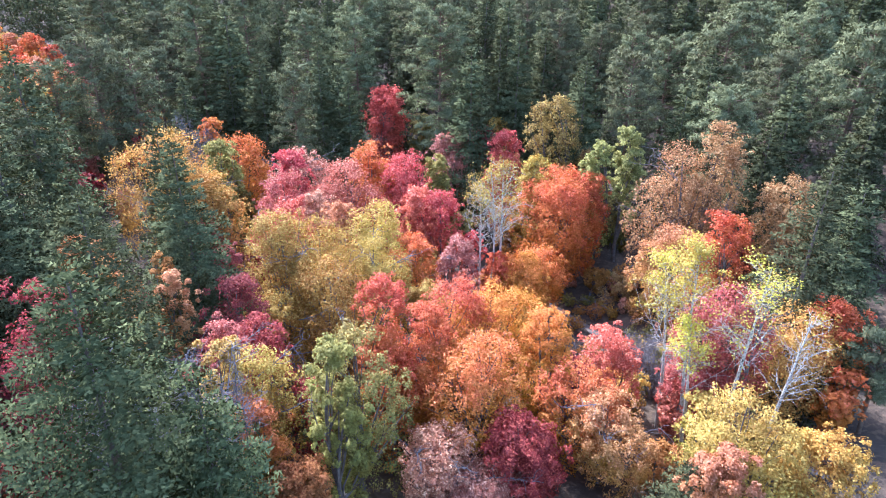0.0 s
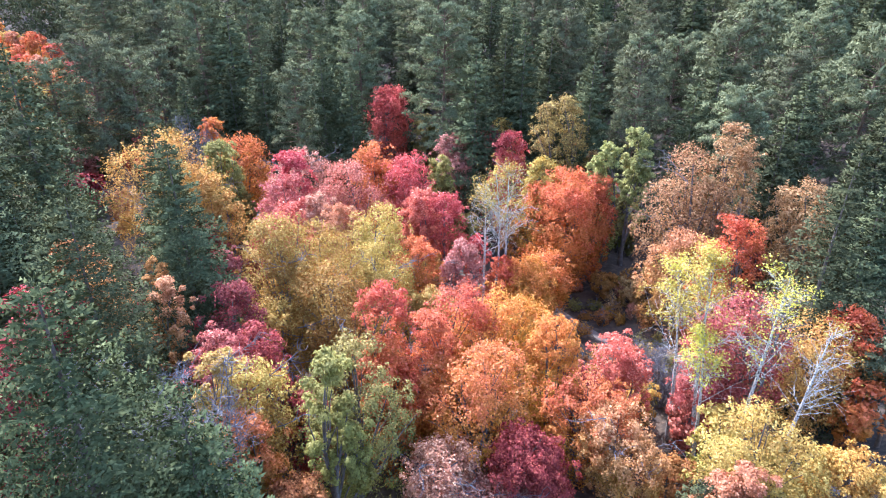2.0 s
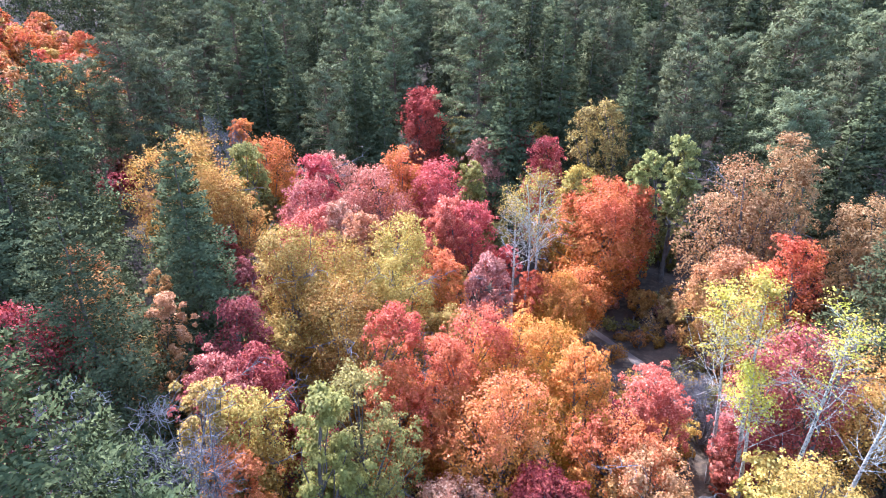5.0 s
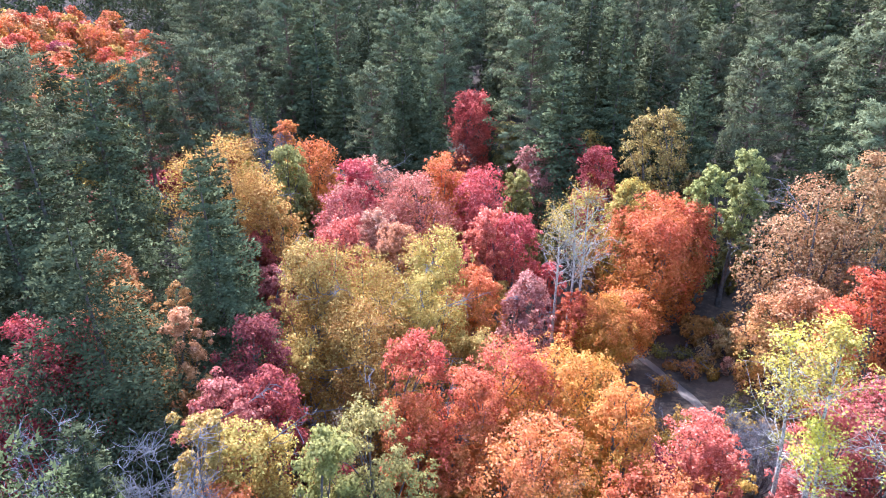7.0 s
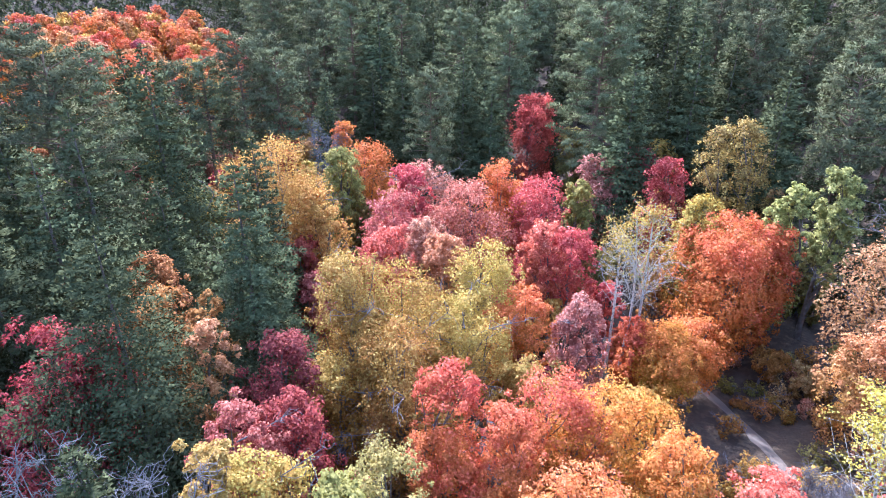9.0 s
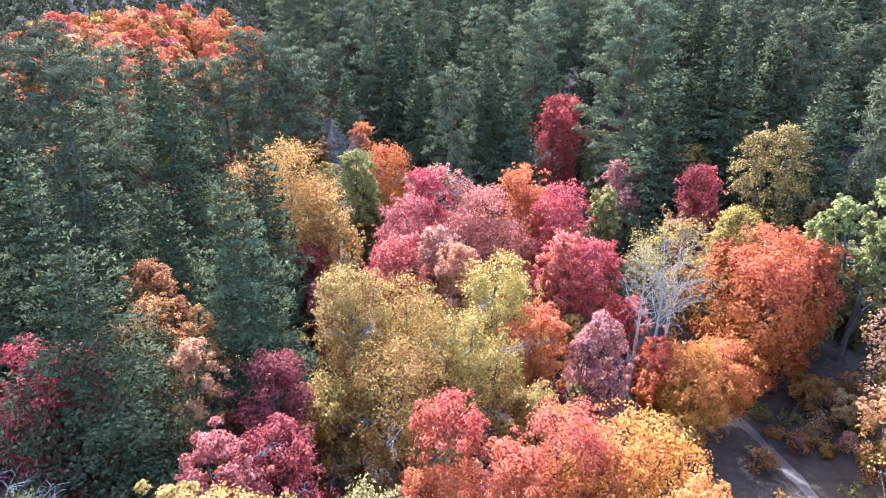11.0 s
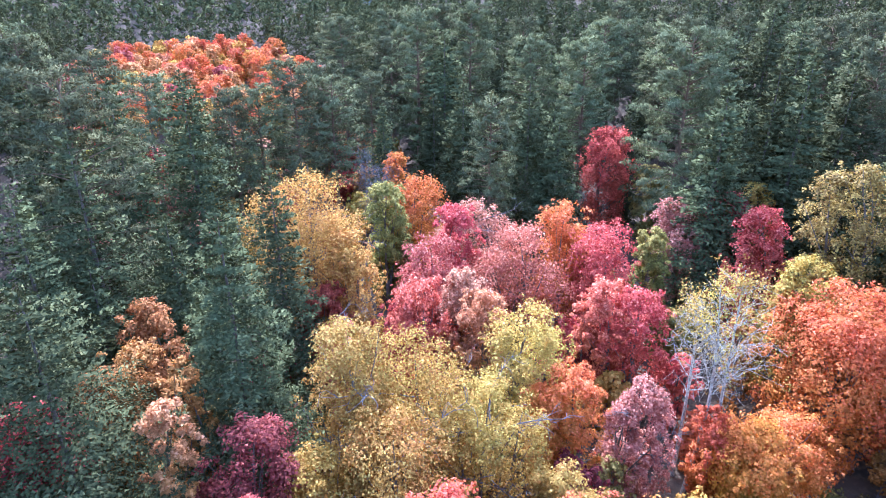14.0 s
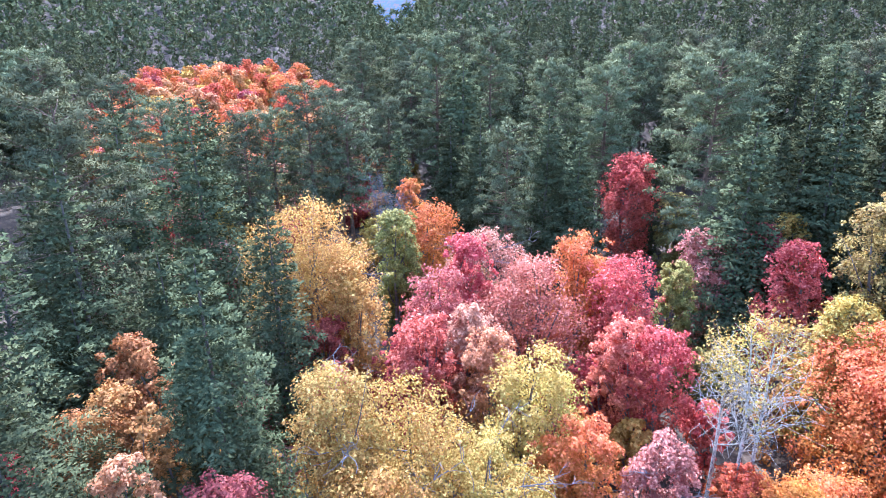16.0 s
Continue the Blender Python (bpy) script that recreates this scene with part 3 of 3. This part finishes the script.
broadleaf(-11.2, 31.3, 15.2, 2.8, "straw", "straw-yellow oak with bare twigs showing", "oak_tree", 2, fine=0.85, most=22000, twiggy=6)
broadleaf(-9.4, 33.5, 13.9, 3.6, "tan", "large tan-gold oak crown", "oak_tree", 4, fine=0.85, most=30000, twiggy=8)
broadleaf(-7.9, 29.3, 13.0, 3.4, "tan", "tan-brown oak with drying leaves", "oak_tree", 3, fine=0.85, most=28000, twiggy=8)
broadleaf(-6.0, 33.8, 12.6, 2.9, "straw", "pale tan oak with drying leaves", "oak_tree", 3, fine=0.85, most=22000, twiggy=6)
broadleaf(-10.3, 28.5, 11.4, 2.6, "tan", "brownish oak with drying leaves", "oak_tree", 2, twiggy=6)
broadleaf(-3.9, 39.5, 10.5, 2.3, "red_orange", "rust-orange maple beside a yellow oak", lobes=2)
broadleaf(-0.6, 41.0, 9.7, 1.9, "dusty", "dusty rose maple with thinning leaves", lobes=3, density=0.7, twiggy=6)
broadleaf(-4.4, 26.7, 13.2, 2.2, "salmon", "salmon-red maple with dense foliage", lobes=2)
broadleaf(-2.7, 33.5, 9.5, 2.2, "straw", "low straw-coloured oak among maples", "oak_tree", 2)
broadleaf(-0.5, 29.8, 11.8, 2.8, "salmon", "salmon-orange maple with a rounded top", lobes=3)
broadleaf(1.6, 31.3, 10.7, 3.1, "orange", "orange maple with yellow lower leaves", lobes=3)
broadleaf(4.7, 28.6, 10.6, 2.2, "orange", "bright orange maple by the trail", lobes=2, low=0.06)
broadleaf(8.6, 30.4, 8.4, 2.3, "hot_red", "red maple by the trail", lobes=2, low=0.06)
broadleaf(6.2, 26.0, 8.6, 2.6, "salmon", "salmon maple with orange lower leaves", lobes=3, low=0.06)
broadleaf(0.7, 25.0, 10.8, 2.9, "salmon", "salmon-orange maple with yellow inside", lobes=3, low=0.06)
broadleaf(-2.0, 27.2, 11.5, 2.2, "salmon", "salmon maple with dense foliage", lobes=2)
broadleaf(-4.0, 25.3, 10.3, 2.5, "red_orange", "brick-red maple among orange ones", lobes=2, low=0.06)
broadleaf(2.7, 22.6, 7.8, 2.2, "crimson", "deep crimson maple near the clearing", lobes=3, low=0.06)
broadleaf(-1.2, 22.0, 7.6, 2.4, "dusty", "dusty pink maple under orange ones", lobes=3, low=0.06, twiggy=5)
broadleaf(-4.9, 21.6, 13.4, 2.3, "olive", "olive-yellow oak with dense foliage", "oak_tree", 3)
broadleaf(-5.5, 19.5, 14.3, 1.4, "yellow_green", "yellow-green oak with drooping clusters", "oak_tree", 2)
broadleaf(-9.2, 20.4, 13.0, 2.3, "straw", "straw-yellow oak with sparse leaves", "oak_tree", 3, twiggy=6)
broadleaf(-10.1, 19.5, 13.8, 1.2, "yellow", "small yellow oak beside shrubs", "oak_tree", 1)
broadleaf(-11.3, 22.1, 13.1, 1.9, "rose", "rose-pink maple with thinning leaves", lobes=2, density=0.8, twiggy=5)
broadleaf(-10.4, 24.4, 12.0, 2.3, "crimson", "crimson maple growing in shade", lobes=2)
broadleaf(-12.3, 26.9, 13.0, 2.5, "dark_red", "dark crimson maple beside a fir", lobes=2)
broadleaf(-14.6, 25.3, 14.1, 1.0, "peach", "narrow orange maple beside a fir", lobes=1)
broadleaf(-16.6, 27.6, 13.9, 1.0, "rust", "rust-coloured oak close to a fir", "oak_tree", 2, density=0.7)
broadleaf(-18.7, 21.5, 15.3, 2.5, "crimson", "crimson maple in the shade of firs", lobes=3)
broadleaf(-20.5, 28.0, 13.2, 2.3, "rust", "rust-orange maple in fir shade", lobes=2)
broadleaf(-23.4, 31.0, 13.3, 2.2, "rust", "rust-brown maple in fir shade", lobes=2)
broadleaf(-8.9, 18.9, 11.6, 2.0, "salmon", "salmon maple with dense foliage", lobes=2)
broadleaf(-6.8, 17.5, 9.2, 2.2, "rust", "rust-orange maple near the clearing", lobes=2)
broadleaf(3.5, 23.2, 6.6, 1.9, "crimson", "low crimson maple in shade", lobes=1, low=0.05)
broadleaf(0.9, 21.5, 5.6, 2.6, "dusty", "low dusty pink maple shrub", lobes=3, low=0.05, twiggy=6)
broadleaf(7.6, 24.8, 7.8, 2.5, "peach", "thinning peach maple by the trail", lobes=2, density=0.5, twiggy=6)
broadleaf(12.4, 54.2, 14.3, 1.7, "light_green", "slender pale green aspen", "aspen_tree", 2, 0.35)
broadleaf(15.4, 56.0, 15.3, 1.9, "light_green", "taller pale green aspen with a clean trunk", "aspen_tree", 2, 0.35)
broadleaf(17.1, 46.2, 16.2, 3.7, "brown", "broad brown-orange oak at the hill's foot", "oak_tree", 4, twiggy=6)
broadleaf(20.2, 46.5, 17.7, 2.8, "brown", "tall brown-orange oak with dry leaves", "oak_tree", 3)
broadleaf(24.8, 43.8, 14.3, 2.8, "brown", "dull brown oak in shade", "oak_tree", 3)
broadleaf(16.2, 42.0, 10.6, 2.8, "peach", "peach-orange maple with loose crown", lobes=3)
broadleaf(18.4, 39.6, 12.7, 2.5, "red_orange", "open red-orange maple with sparse leaves", lobes=3, density=0.7)
broadleaf(15.8, 30.6, 11.4, 2.8, "rose", "rose-red maple behind white aspens", lobes=3, density=0.7)
broadleaf(15.0, 31.0, 7.0, 2.6, "rose", "rose maple thinning under white aspens", lobes=2, density=0.5)
broadleaf(20.3, 31.0, 9.9, 3.1, "gold", "golden-orange maple with broad crown", lobes=4)
broadleaf(22.3, 31.5, 10.0, 2.3, "red_orange", "red-orange maple beside a golden one", lobes=2)
broadleaf(13.0, 21.9, 10.2, 2.8, "yellow", "yellow-green oak with clustered leaves", "oak_tree", 4)
broadleaf(16.3, 21.0, 9.0, 2.0, "gold", "golden oak near the clearing", "oak_tree", 3)
broadleaf(11.7, 19.8, 8.8, 1.6, "peach", "peach-orange maple near the clearing", lobes=2)

broadleaf(-20.6, 41.3, 10.6, 2.0, "crimson", "crimson maple below a golden oak", lobes=2)
broadleaf(-18.3, 39.5, 9.2, 1.6, "rose", "rose maple below a golden oak", lobes=2)
broadleaf(13.6, 38.2, 2.6, 1.2, "straw", "low straw-coloured brush beside the trail", "shrub", 2, 0.02, 0.6)
broadleaf(14.9, 36.4, 3.4, 1.4, "olive", "low olive brush beside the trail", "shrub", 2, 0.02, 0.6)
broadleaf(15.9, 34.4, 3.8, 1.4, "straw", "low dry brush beside the trail", "shrub", 2, 0.02, 0.6)
broadleaf(10.3, 34.3, 3.6, 1.3, "rust", "low rust-coloured brush beside the trail", "shrub", 2, 0.02, 0.6)
broadleaf(11.0, 31.6, 4.4, 1.4, "gold", "low golden brush beside the trail", "shrub", 2, 0.02, 0.6)
broadleaf(12.2, 50.2, 3.0, 1.3, "rust", "low rust-brown brush in maple shade", "shrub", 2, 0.02, 0.6)
broadleaf(14.4, 48.4, 3.2, 1.4, "brown", "low brown brush in maple shade", "shrub", 2, 0.02, 0.6)

# low brush on the open slope beside the trail
rng = np.random.default_rng(31)
brush = []
while len(brush) < 42:
    x, y = rng.uniform(8.5, 19.0), rng.uniform(34, 53)
    if np.hypot(*(trail_line(np.linspace(0, 1, 60)) - np.array([x, y])).T).min() < 1.35 or any(math.hypot(x - p, y - q) < 1.1 for p, q in brush):
        continue
    brush.append((x, y))
    broadleaf(x, y, gz(x, y) + rng.uniform(0.6, 1.7), rng.uniform(0.5, 1.0), ("rust", "olive", "brown", "tan", "dusty")[int(rng.integers(5))],
              "low dry brush on the open slope", "shrub", 2, 0.02, 0.5, size=0.09, most=900, twiggy=2, group="low brush")

# white aspens
aspen(2.75, 45.0, 14.8, 2.2, "yellow", "white aspen with a few yellow leaves", (0.0, 0.1), 1700)
aspen(1.8, 44.5, 13.8, 1.9, "yellow", "thin white aspen, nearly bare", (0.0, 0.0), 1500)
aspen(1.0, 45.6, 12.6, 1.5, "straw", "thin aspen with pale leaves", (-0.1, 0.0), 1050)
aspen(12.4, 28.6, 14.8, 1.6, "lemon", "white aspen with lemon-yellow leaves", (-1.2, -0.3), 3600)
aspen(11.3, 30.4, 13.0, 1.6, "lemon", "white aspen with sparse yellow leaves", (-1.3, 0), 2100)
aspen(12.4, 28.0, 10.3, 1.2, "lemon", "short white aspen with lemon leaves", (-1.0, -0.2), 2300)
aspen(15.5, 27.2, 14.2, 1.6, "lemon", "leaning white aspen with a yellow top", (0.9, 0.2), 1300)
aspen(17.0, 28.9, 12.6, 1.4, "straw", "grey aspen, nearly bare", (0.2, 0), 450, TWIG)
aspen(17.6, 26.2, 11.7, 1.4, "straw", "leaning bare aspen over a yellow oak", (1.0, 0.2), 220)

# bare shrubs
bare_tree(-10.6, 16.2, 14.6, 2.0, "leafless grey thicket beside a fir")
bare_tree(12.9, 36.6, 4.2, 1.6, "leafless grey brush beside the trail")
bare_tree(13.2, 33.9, 5.0, 1.5, "tangled grey brush under aspens")
bare_tree(-9.4, 17.2, 15.2, 2.2, "leafless grey shrub tree")
bare_tree(-13.5, 16.9, 15.5, 1.6, "leafless grey-pink shrub tree")
bare_tree(-29.7, 61.4, 15.2, 2.6, "leafless purplish-grey tree at the forest edge", 12, 60)
bare_tree(-3.1, 27.9, 9.6, 1.4, "leafless grey tree among salmon maples")

# ---- conifers of the grove's edges ----
fir(-9.3, 11.6, 21.4, 4.4, "large green Douglas fir with dense boughs", 0.04, FIR_NEAR)
fir(-7.2, 12.4, 17.2, 3.0, "smaller green fir beside a large one", 0.04, FIR_NEAR)
fir(-12.3, 17.2, 15.2, 1.6, "small young fir among bare shrubs")
fir(-17.0, 23.1, 19.0, 4.7, "dark green fir with a lit side")
fir(-16.0, 29.9, 19.6, 3.6, "tall dense dark green fir")
fir(-25.4, 29.9, 15.6, 2.3, "young blue-green fir in shade")
fir(-25.5, 27.5, 20.0, 3.4, "dark fir standing in shade")
# added for shade on the fir and crimson maples, mostly out of view
fir(-24.5, 23.5, 20.5, 3.2, "unseen tall dark fir of the shaded slope")
fir(-27.5, 31.5, 21.5, 3.2, "tall dark fir with drooping boughs")
fir(-23.0, 18.5, 19.5, 3.0, "unseen tall dark fir over crimson maples")
pine(-30.5, 24.5, 22.5, 3.3, "unseen tall ponderosa pine of the shaded slope")
fir(-28.0, 17.0, 20.5, 3.2, "unseen tall dark fir of the shaded slope")
fir(-25.8, 34.7, 16.4, 2.5, "small fir standing in shade")
fir(-21.5, 38.5, 18.8, 2.6, "green fir at the grove's edge")
fir(10.2, 20.1, 7.9, 2.0, "small dark juniper-like fir")
fir(21.4, 33.9, 18.2, 3.9, "grey-green fir with layered boughs")
fir(27.0, 53.0, 17.0, 3.2, "green fir beside brown oaks")
fir(32.0, 60.0, 19.8, 3.4, "tall green fir on the slope")
fir(30.5, 47.5, 16.2, 3.0, "green fir on the lower slope")
fir(37.0, 55.0, 19.0, 3.3, "grey-green fir on the slope")
pine(25.5, 58.5, 19.0, 3.2, "ponderosa pine beside brown oaks")
pine(33.5, 67.0, 21.5, 3.4, "tall ponderosa pine on the slope")
pine(24.8, 29.7, 8.8, 2.2, "slender green pine beside the clearing", low=0.45)
fir(27.6, 39.7, 15.1, 3.4, "grey-green fir on the slope")
pine(-31.8, 34.4, 24.2, 3.5, "tall ponderosa pine with a rounded top", low=0.32, full=0.75)
fir(-35.3, 44.8, 23.0, 4.2, "tall narrow dark fir")
fir(-38.0, 41.0, 22.6, 3.4, "tall narrow fir with sunlit edges")
pine(-41.0, 63.5, 22.9, 3.5, "ponderosa pine with a sunlit edge", low=0.38, full=0.62)
pine(-43.0, 70.0, 22.2, 3.3, "ponderosa pine in a close group", low=0.38, full=0.62)
pine(-38.5, 66.5, 21.0, 3.1, "dark ponderosa pine in a close group", low=0.38, full=0.62)
pine(-44.7, 61.1, 20.4, 2.9, "slender ponderosa pine among taller ones", low=0.38, full=0.62)
fir(-35.2, 71.0, 17.5, 2.5, "narrow fir at the forest edge")
fir(-31.5, 76.3, 18.4, 2.4, "narrow fir at the forest edge")
fir(-26.3, 73.5, 19.8, 4.1, "yellowish-green fir standing forward of the forest")
fir(-19.2, 75.0, 20.7, 4.1, "tall pale-topped fir standing forward of the forest")
fir(-15.2, 73.1, 17.2, 3.1, "dark green fir beside a taller one")
pine(-24.5, 89.0, 24.8, 3.5, "tall pine of the forest")
pine(-16.6, 87.7, 24.5, 3.5, "tall pine of the forest")
pine(-4.1, 76.0, 25.8, 4.6, "broad pale ponderosa pine towering over the edge")
fir(0.0, 65.5, 21.6, 3.6, "pointed green fir at the grove's edge")
fir(3.4, 72.5, 23.3, 3.6, "pointed dark fir near the edge")
fir(5.6, 72.0, 24.1, 3.6, "pointed dark fir beside another")
fir(9.0, 74.7, 22.8, 3.7, "dark fir on the slope")
pine(10.9, 77.0, 25.3, 3.3, "tall pine on the slope")
fir(12.4, 65.2, 21.0, 4.1, "bluish-green fir on the slope")
pine(27.0, 84.0, 22.0, 4.4, "big open ponderosa pine on the slope")
fir(22.9, 63.7, 18.3, 4.0, "dark green fir behind brown oaks")
fir(27.7, 70.8, 21.2, 3.9, "green fir on the slope")
pine(-54.8, 55.6, 21.4, 3.4, "ponderosa pine before the far clearing", low=0.3, full=0.75)
pine(-47.0, 59.7, 19.9, 2.8, "slender ponderosa pine before the far clearing", low=0.3, full=0.75)
fir(-60.5, 66.0, 20.2, 3.4, "dark fir before the far clearing")
fir(-53.0, 64.0, 17.8, 3.2, "shorter fir before the far clearing")
fir(-50.0, 72.0, 17.4, 3.2, "young fir before the far clearing")
pine(-66.0, 58.0, 23.4, 3.8, "broad ponderosa pine before the far clearing")
pine(-55.2, 91.1, 27.5, 3.9, "tall pine beside the far clearing")
pine(-40.5, 88.0, 28.2, 3.9, "tall pine of the forest")
pine(-34.7, 94.0, 28.9, 3.9, "tall pine of the forest")
pine(-9.4, 105.0, 28.1, 4.0, "tall pine on the hillside")


# ---- undergrowth of the grove: lower maples and oaks filling between the tall ones ----
def open_ground(x, y):
    """The clear strip along the trail and the bare slope beside it."""
    d = np.hypot(*(trail_line(np.linspace(0, 1, 40)) - np.array([x, y])).T).min()
    return d < 2.6 or (9.5 < x < 17 and 38 < y < 52)


rng = np.random.default_rng(11)
tall = list(GROVE)
low_spots = []
tries = 0
while len(low_spots) < 85 and tries < 6000:
    tries += 1
    x, y = rng.uniform(-27, 26), rng.uniform(16, 66)
    d = [math.hypot(x - g[0], y - g[1]) for g in tall]
    k = int(np.argmin(d))
    if d[k] < 1.5 or d[k] > 4.5 or open_ground(x, y) or any(math.hypot(x - a, y - b) < 2.3 for a, b in low_spots):
        continue
    low_spots.append((x, y))
    h = (tall[k][2] - gz(x, y)) * rng.uniform(0.42, 0.66)
    broadleaf(x, y, gz(x, y) + h, rng.uniform(1.4, 2.1), tall[k][3] if rng.random() < 0.6 else ("rust", "olive", "gold", "dark_red")[int(rng.integers(4))],
              "low autumn maple filling the undergrowth", lobes=2, low=0.03, fine=1.6, most=2800, group="undergrowth maples")


# ---- the forest behind ----
placed = [(o.location.x, o.location.y) for o in scene.objects if o.type == "EMPTY"]
models = []
for k in range(5):
    ob = new("fir_tree")
    t, c = fir_meshes(900 + k, 18.0, 3.0 + 0.25 * k, 0.40, 8200, 0.05)
    part("trunk", t, ob)
    part("crown", c, ob)
    models.append(tagged(ob, "dark green fir of the dense forest", "conifer", "forest conifers"))
for k in range(5):
    ob = new("pine_tree")
    t, c = pine_meshes(950 + k, 19.0, 3.0 + 0.25 * k, 0.38, 0.30, 0.9)
    part("trunk", t, ob)
    part("crown", c, ob)
    models.append(tagged(ob, "grey-green ponderosa pine of the dense forest", "conifer", "forest conifers"))


def far_clearing(x, y):
    """Under 1 inside the clearing of red maples far off on the left."""
    u, v = -0.777 * (x + 105) + 0.629 * (y - 104), 0.629 * (x + 105) + 0.777 * (y - 104)
    return math.hypot(u / 50, v / 29)


def bearing(x, y):
    return math.degrees(math.atan2(x - 1, y - 9)), math.hypot(x - 1, y - 9)


FRONT = [bearing(a, b) for a, b in placed]


def screens(x, y, width):
    """Whether a tree here would stand before one of the trees at the forest's edge."""
    a, d = bearing(x, y)
    if -58 < a < -36 and 70 < d < 160:
        return True
    return any(abs(a - b) < width * 57 / d and d < e < d + 45 for b, e in FRONT)


def in_grove(x, y):
    """Open to broadleaf trees: the valley floor and the far clearing on the left."""
    if ((x + 2) / 27) ** 2 + ((y - 36) / 30) ** 2 < 1:
        return True
    if far_clearing(x, y) < 1:
        return True
    if abs(x + 26) < 9 and 38 < y < 68:
        return True
    return y < 20 and x > -22


def in_view(x, y, spare=0.0):
    a = math.degrees(math.atan2(x - 1, y + 6))
    return -74 - spare < a < 42 + spare


rng = np.random.default_rng(7)
spots, tries, count = [], 0, 0
first = [True] * len(models)
while count < 235 and tries < 20000:
    tries += 1
    a, d = radians(rng.uniform(-74, 42)), 140 * math.sqrt(rng.random())
    x, y = 1 + math.sin(a) * d, math.cos(a) * d - 4
    if in_grove(x, y) or math.hypot(x - 1, y - 9) < 44 or y < 14 or screens(x, y, 2.6):
        continue
    near = 8.3 if d < 108 else 6.6
    if any((x - a) ** 2 + (y - b) ** 2 < near * near for a, b in spots) or any((x - a) ** 2 + (y - b) ** 2 < 26 for a, b in placed):
        continue
    spots.append((x, y))
    k = int(rng.integers(10))
    s = rng.uniform(0.74, 1.18)
    m = Matrix.LocRotScale((x, y, gz(x, y)), Euler((0, 0, rng.random() * 6.28)), (s * rng.uniform(0.9, 1.1), s * rng.uniform(0.9, 1.1), s))
    if first[k]:
        models[k].matrix_basis = Matrix.LocRotScale((x, y, gz(x, y)), None, (1, 1, 1))
        first[k] = False
    else:
        copy_thing(models[k], m)
    count += 1


def far_forest(name, seed, near, reach, gap, sprays, leaf, label, lo=13, hi=20):
    """Conifers too far off to tell apart one by one, on a loosened grid."""
    rng = np.random.default_rng(seed)
    V = []
    for gx in np.arange(-reach, reach, gap):
        for gy in np.arange(20, reach, gap):
            x, y = gx + rng.uniform(-0.45, 0.45) * gap, gy + rng.uniform(-0.45, 0.45) * gap
            d = math.hypot(x, y)
            if not near < d < reach or not in_view(x, y, 3) or in_grove(x, y) or screens(x, y, 1.6):
                continue
            if any((x - a) ** 2 + (y - b) ** 2 < 11 for a, b in spots) or any((x - a) ** 2 + (y - b) ** 2 < 12 for a, b in placed):
                continue
            h = rng.uniform(lo, hi)
            r = h * rng.uniform(0.13, 0.19)
            m = sprays // 9
            f = rng.random(m) ** 1.25
            an = rng.random(m) * 6.283
            rr = r * (1 - f) ** 0.75 * (0.55 + 0.45 * rng.random(m))
            C = np.stack([x + np.cos(an) * rr, y + np.sin(an) * rr, gz(x, y) + h * (0.08 + 0.9 * f)], 1)
            D = np.stack([np.cos(an), np.sin(an), 0.35 + 0.7 * f], 1)
            V.append(tufts(rng, C, r * (0.42 - 0.24 * f), D, 9, r * leaf, 0.55, 0.9))
    return tagged(new(name, leaf_mesh(name, np.concatenate(V), FIR)), label, "forest", kind="stuff")


far_forest("forest_undergrowth", 20, 62, 118, 6.0, 360, 0.28, "young dark conifers under the tall forest", 2.5, 5.5)
far_forest("hillside_forest", 21, 118, 200, 5.6, 630, 0.22, "dense dark conifer forest covering the hillside", 12, 18)
far_forest("far_forest", 22, 200, 430, 6.6, 135, 0.42, "distant dense conifer forest on the ridges", 14, 20)
far_forest("distant_forest", 23, 430, 1100, 13.5, 27, 0.8, "hazy conifer forest on the farthest hills", 18, 26)

# far clearing of red and orange maples
rng = np.random.default_rng(5)
for k in range(170):
    a, q = rng.random() * 6.283, math.sqrt(rng.random())
    u, v = math.cos(a) * 49 * q, math.sin(a) * 28 * q
    x, y = -105 - 0.777 * u + 0.629 * v, 104 + 0.629 * u + 0.777 * v
    broadleaf(x, y, gz(x, y) + rng.uniform(5.5, 9.0), rng.uniform(2.2, 3.3), ("red_orange", "rose", "salmon", "peach", "salmon", "peach", "gold", "salmon")[int(rng.integers(8))],
              "low orange-red maple in the far clearing", lobes=2, low=0.05, size=0.34, density=0.8, most=1500, group="far clearing maples")

# low shrubs and young trees on the open ground before the clearing
spots = []
while len(spots) < 60:
    a, d = radians(rng.uniform(-57, -30)), rng.uniform(56, 105)
    x, y = 1 + math.sin(a) * d, 9 + math.cos(a) * d
    if in_grove(x, y) or any(math.hypot(x - p, y - q) < 3.2 for p, q in spots) or any(math.hypot(x - p, y - q) < 2.2 for p, q in placed):
        continue
    spots.append((x, y))
    broadleaf(x, y, gz(x, y) + rng.uniform(3.0, 6.0), rng.uniform(1.8, 2.6), ("rose", "rust", "olive", "dusty", "straw", "crimson", "peach")[int(rng.integers(7))],
              "low autumn shrub on open ground", "shrub", lobes=2, low=0.04, size=0.30, most=2100, group="open ground shrubs")
